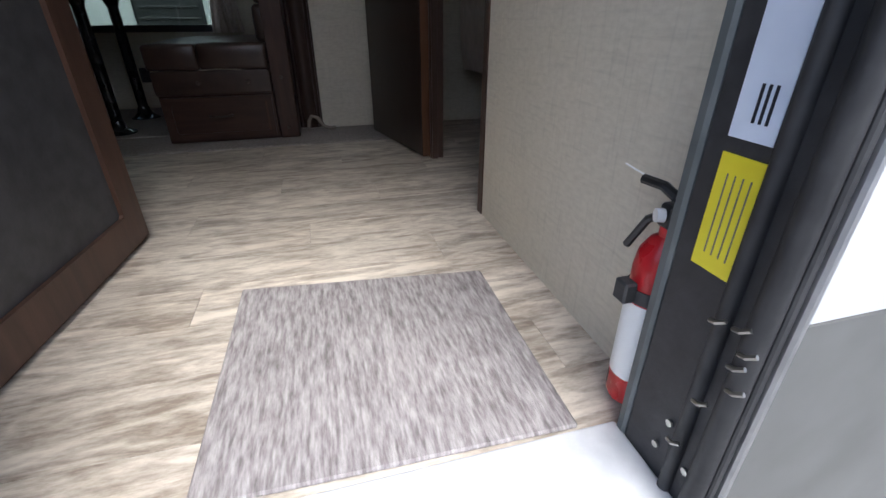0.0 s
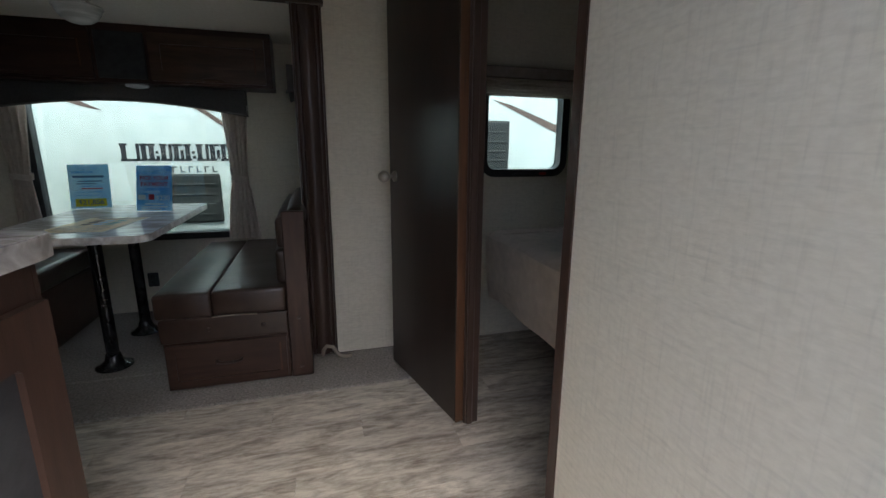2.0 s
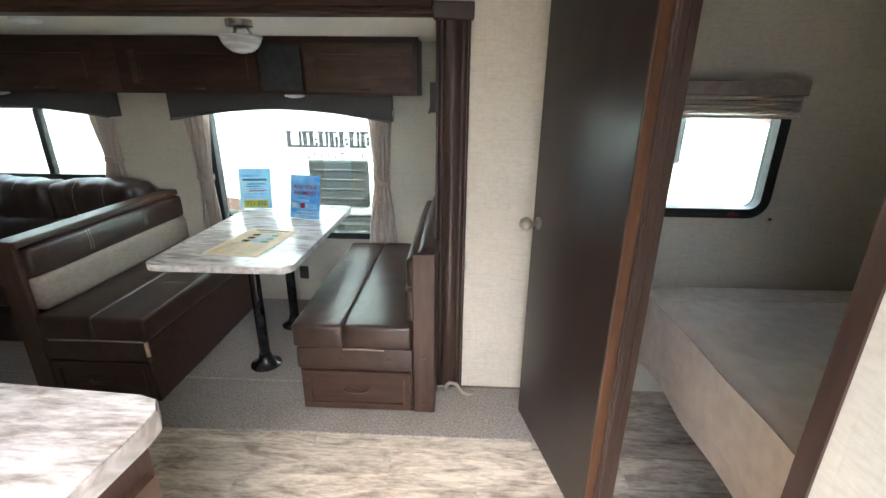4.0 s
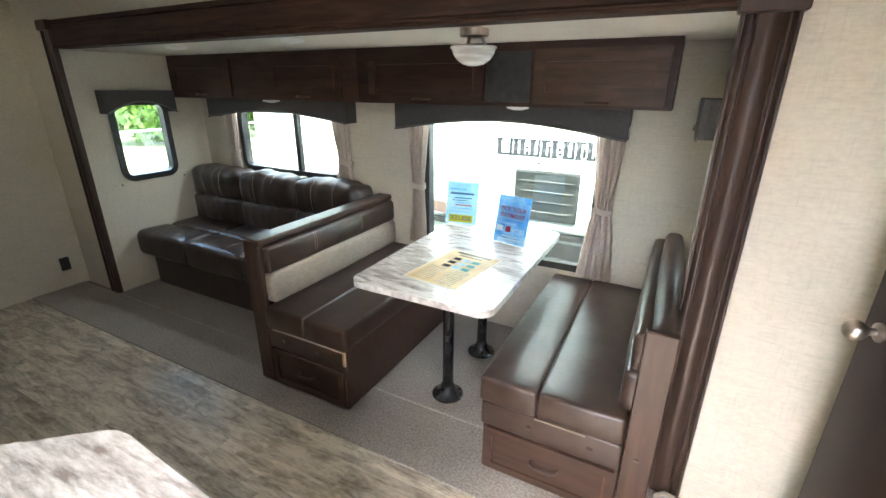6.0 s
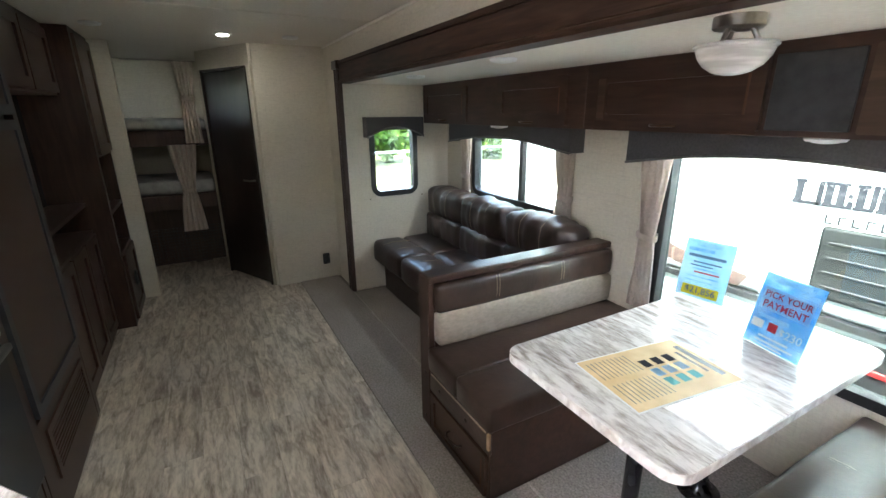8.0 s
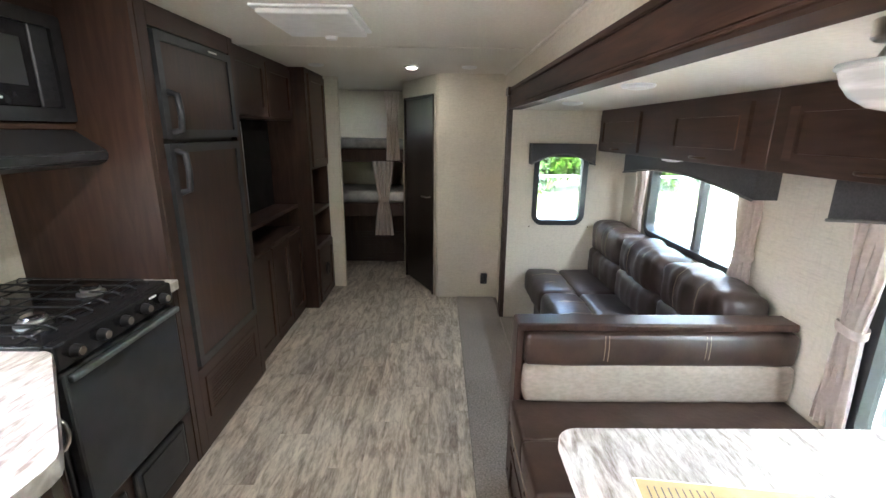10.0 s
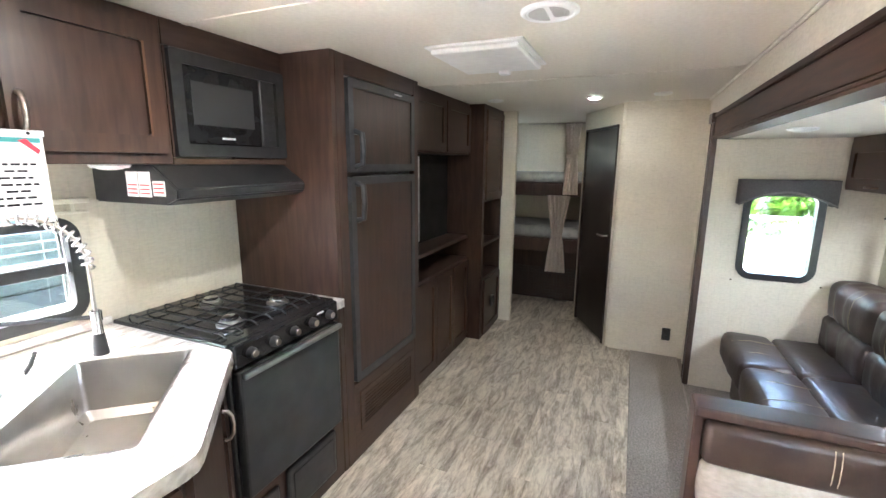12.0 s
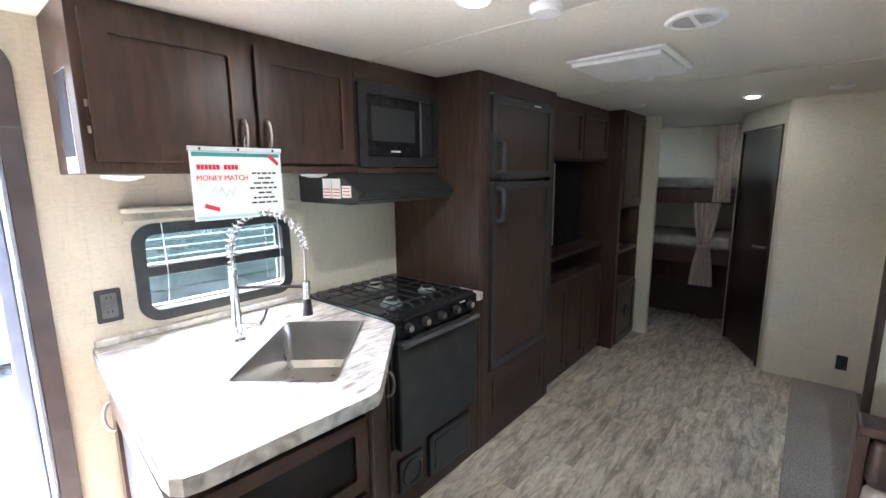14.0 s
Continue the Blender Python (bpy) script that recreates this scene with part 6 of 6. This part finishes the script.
part("sheet", turned(box(-0.135, 0.135, -0.205, 0.205, 0.0, 0.0012), FM), PAPER, pp)
part("print", turned(box(-0.13, 0.13, -0.20, 0.20, 0.0012, 0.0016), FM), TANPAPER, pp)
for k in range(9):
    u, v = -0.045 + 0.05 * (k % 3), 0.0 + 0.048 * (k // 3)
    part("picture", turned(box(u - 0.019, u + 0.019, v - 0.015, v + 0.015, 0.0016, 0.002), FM), [INK, BLUEINK, TEAL, FRIDGEP][(k * 5 + k // 3) % 4], pp)
part("heading", turned(boxes((-0.09, 0.09, 0.165, 0.185, 0.0016, 0.002), (-0.06, 0.06, 0.140, 0.150, 0.0016, 0.002)), FM), FRIDGEP, pp)
part("body_text", turned(boxes(*[(-0.11 + 0.12 * c, -0.02 + 0.12 * c, -0.18 + 0.016 * r, -0.177 + 0.016 * r, 0.0016, 0.0019) for c in range(2) for r in range(10)]), FM), GREYSIDE, pp)
cable = [(0.33, 2.87, 0.02), (0.335, 2.84, 0.06), (0.35, 2.83, 0.085), (0.38, 2.835, 0.075), (0.41, 2.83, 0.03), (0.44, 2.83, 0.018), (0.47, 2.84, 0.018)]
single("slide_seal_end", tube(cable, 0.010, 8), CREAM, (0.4, 2.84, 0.01), "loose pale rubber seal end at the trim post", "seal", smooth=60)

# ---- outside: neighbouring trailers, fence, trees ----
nt_ = thing("travel_trailer", (0, 6.2, GZ), "white travel trailer parked close alongside", "trailer")
YN = 5.07
part("body", box(-4.25, 6.5, YN, 7.4, 0.28, 2.35, 0.06, 3), NEIGHBOUR, nt_, smooth=30)
part("rub_rail", box(-4.25, 6.5, YN - 0.012, YN + 0.02, 0.235, 0.279), BLACK, nt_)
part("lower_skirt", box(-4.2, 6.45, YN + 0.02, 7.35, -0.25, 0.234), NEIGHBOUR, nt_)
part("underframe", box(-4.0, 6.3, YN + 0.15, 7.2, -0.45, -0.25), RUBBER, nt_)
part("skirt_panel", box(-0.85, -0.35, YN + 0.008, YN + 0.02, -0.2, 0.2, 0.004), BLACK, nt_, "black utility hatch")
part("red_handle", box(-0.66, -0.52, YN - 0.004, YN + 0.008, 0.02, 0.055, 0.004), REDDECAL, nt_)
v1 = part("refrigerator_vent", box(-1.02, -0.47, YN - 0.02, YN, 0.39, 0.82, 0.018, 3), VENTG, nt_, "dark grey louvred appliance vent")
for k in range(4):
    part("louvre", box(-0.97, -0.52, YN - 0.027, YN - 0.0205, 0.455 + k * 0.088, 0.472 + k * 0.088, 0.003), VENTG, v1)
v2 = part("furnace_vent", box(1.78, 2.30, YN - 0.02, YN, 0.84, 1.33, 0.018, 3), VENTG, nt_, "dark grey louvred appliance vent")
for k in range(4):
    part("louvre", box(1.82, 2.26, YN - 0.027, YN - 0.0205, 0.92 + k * 0.095, 0.94 + k * 0.095, 0.003), VENTG, v2)
# maker's lettering as plain blocks, one a letter
xs, LZ0, LZ1 = -1.205, 0.93, 1.075
for k, w in enumerate((0.145, 0.055, 0.085, 0.095, 0.085, 0.09, 0.10, 0.085, 0.085, 0.085)):
    e = xs + w - 0.008
    zm, y_ = (LZ0 + LZ1) / 2, (YN - 0.004, YN - 0.001)
    bar = [(xs, xs + 0.038, *y_, LZ0 + 0.02, LZ1 - 0.02), (xs - 0.008, xs + 0.05, *y_, LZ1 - 0.02, LZ1), (xs - 0.008, xs + 0.05, *y_, LZ0, LZ0 + 0.02)]
    if w > 0.06:
        bar += [(xs + 0.05, e - 0.006, *y_, *((LZ0, LZ0 + 0.02), (LZ1 - 0.02, LZ1), (zm - 0.012, zm + 0.012))[k % 3]), (e - 0.026, e, *y_, LZ0 + 0.02 * (k % 2), LZ1 - 0.05 * (k % 3))]
    part("decal_block", boxes(*bar), INK, nt_)
    xs += w + 0.003
for k in range(9):
    x = -1.03 + k * 0.063
    part("decal_block", boxes((x, x + 0.010, YN - 0.004, YN - 0.001, 0.832, 0.884), (x + 0.010, x + 0.038, YN - 0.004, YN - 0.001, *((0.832, 0.842), (0.874, 0.884))[k % 2])), INK, nt_)
for pts in ([(-1.80, 1.49), (-1.44, 1.405), (-1.29, 1.333), (-1.46, 1.37)], [(-0.80, 1.50), (-0.60, 1.41), (-0.40, 1.262), (-0.10, 1.02), (-0.42, 1.235), (-0.62, 1.375)],
            [(2.10, 1.54), (2.32, 1.49), (2.86, 1.30), (3.30, 1.12), (2.86, 1.215), (2.30, 1.455)], [(-2.30, 0.60), (-1.90, 0.46), (-1.36, 0.39), (-1.42, 0.30), (-1.90, 0.345), (-2.30, 0.44)]):
    part("swoosh", slab("y", YN, pts, -0.004, -0.001), BROWNDECAL, nt_)
n2 = thing("travel_trailer", (0, -5, GZ), "grey-green travel trailer parked across the lane", "trailer")
part("body", box(-6.5, 3.5, -6.6, -4.3, -0.1, 2.4, 0.06, 3), TEALSIDE, n2, smooth=30)
for k in range(7):
    part("side_rib", box(-6.4, 3.4, -4.305, -4.285, 0.26 + k * 0.125, 0.285 + k * 0.125, 0.004), SIDING, n2, "pale siding rib")
part("window", box(-2.2, -1.2, -4.3, -4.28, 1.0, 1.5, 0.01), GLOSSB, n2)
part("lower_skirt", box(-6.4, 3.4, -6.5, -4.34, -0.6, -0.1), FRAMEG, n2)
for x in (-3.4, -2.5):
    w_ = part("wheel", cyl((x, -4.6, GZ + 0.35), (x, -4.36, GZ + 0.35), 0.35, n=28), RUBBER, n2, smooth=40)
    part("rim", cyl((x, -4.37, GZ + 0.35), (x, -4.345, GZ + 0.35), 0.2, n=24), ALU, w_)

fence = thing("chain_link_fence", (-11.5, 4, GZ), "galvanised chain-link fence across the yard", "fence")
for k in range(11):
    part("post", cyl((-11.5, -6 + k * 2.6, GZ), (-11.5, -6 + k * 2.6, GZ + 1.25), 0.03, n=10), GALV, fence)
for z in (0.05, 1.2):
    part("rail", cyl((-11.5, -6, GZ + z), (-11.5, 20, GZ + z), 0.028, n=8), GALV, fence)
vs, fs = [], []
def wire(p, q, r=0.0025):
    k = len(vs)
    d = Vector((0, 0, r))
    e = Vector((r, 0, 0))
    vs.extend([p - d, p + d, q + d, q - d, p - e, p + e, q + e, q - e])
    fs.extend([(k, k + 1, k + 2, k + 3), (k + 4, k + 5, k + 6, k + 7)])
for k in range(-11, 260):
    y = -6 + k * 0.1
    for s in (1, -1):
        a0, a1 = (y, y + 1.15) if s > 0 else (y + 1.15, y)
        wire(Vector((-11.5, a0, GZ + 0.05)), Vector((-11.5, a1, GZ + 1.2)))
me = bpy.data.meshes.new("mesh_wire")
me.from_pydata(vs, [], fs)
me.transform(Matrix.Translation(-ORIGIN[fence]))
me.materials.append(GALV)
o = new("mesh_wire", me)
o.parent = fence
tagged(o, "diamond wire mesh", kind="stuff")

rng = random.Random(4)
for k in range(9):
    x, y = -22 - rng.uniform(0, 5), -6 + k * 3.6 + rng.uniform(-1, 1)
    tr = thing("tree", (x, y, GZ), "broad-leaved tree in full green leaf", "tree", "trees behind the fence")
    hgt = rng.uniform(5, 7.5)
    bm = cyl((x, y, GZ), (x, y, GZ + hgt * 0.6), 0.22, 0.10, 12)
    for j in range(6):
        a = j * 1.05 + rng.random()
        add_cyl(bm, (x, y, GZ + hgt * (0.22 + 0.05 * j)), (x + 1.5 * math.cos(a), y + 1.5 * math.sin(a), GZ + hgt * (0.45 + 0.06 * j)), 0.07, 0.025, 8)
    part("trunk", bm, BARK, tr, smooth=50)
    vs2, fs2 = [], []
    for j in range(7):
        a = j * 0.9 + rng.random()
        r = 1.3 if j else 0
        c_ = (x + r * math.cos(a), y + r * math.sin(a), GZ + hgt * rng.uniform(0.38, 0.85))
        v_, f_ = leafy(rng, c_, (1.7, 1.7, 1.5), 1500, 0.21)
        k0 = len(vs2)
        vs2 += v_
        fs2 += [tuple(i + k0 for i in q) for q in f_]
    me = bpy.data.meshes.new("crown")
    me.from_pydata([v - ORIGIN[tr] for v in vs2], [], fs2)
    me.materials.append(LEAF)
    o = new("crown", me)
    o.parent = tr
    tagged(o, kind="stuff")
vs2, fs2 = [], []
for k in range(44):
    v_, f_ = leafy(rng, (-18.5 + rng.uniform(-1, 1), -8 + k * 0.85, GZ + rng.uniform(1.4, 2.2)), (1.5, 1.2, rng.uniform(1.6, 2.2)), 1500, 0.17)
    k0 = len(vs2)
    vs2 += v_
    fs2 += [tuple(i + k0 for i in q) for q in f_]
me = bpy.data.meshes.new("shrubs")
me.from_pydata(vs2, [], fs2)
me.materials.append(LEAF)
tagged(new("shrubs", me), "bright green shrubs along the yard's edge", "shrub", kind="stuff")

# ---- floor planks ----
PL, PW = 0.915, 0.152
plank_mesh = finish(box(-PL / 2 + 0.0006, PL / 2 - 0.0006, -PW / 2 + 0.0006, PW / 2 - 0.0006, -0.003, 0.001), FLOORM, "floor_plank", Vector((0, 0, 0)), 0)
y = YK + 0.0
r = 0
while y < CARPET_Y - 0.02:
    off = (r * 0.37) % 1 * PL
    x = -5.3 - off
    while x + PL < 3.15:
        yc = y + PW / 2
        if -5.34 < x + PL / 2:
            ob = new("floor_plank", plank_mesh)
            ob.location = (x + PL / 2, yc, 0)
            ob.parent = floor
        x += PL
    y += PW
    r += 1
# bedroom floor beyond the carpet line
for r in range(3):
    for k in range(2):
        ob = new("floor_plank", plank_mesh)
        ob.location = (XB + 0.06 + PL / 2 + k * PL, CARPET_Y + 0.11 + r * PW, 0)
        ob.parent = floor
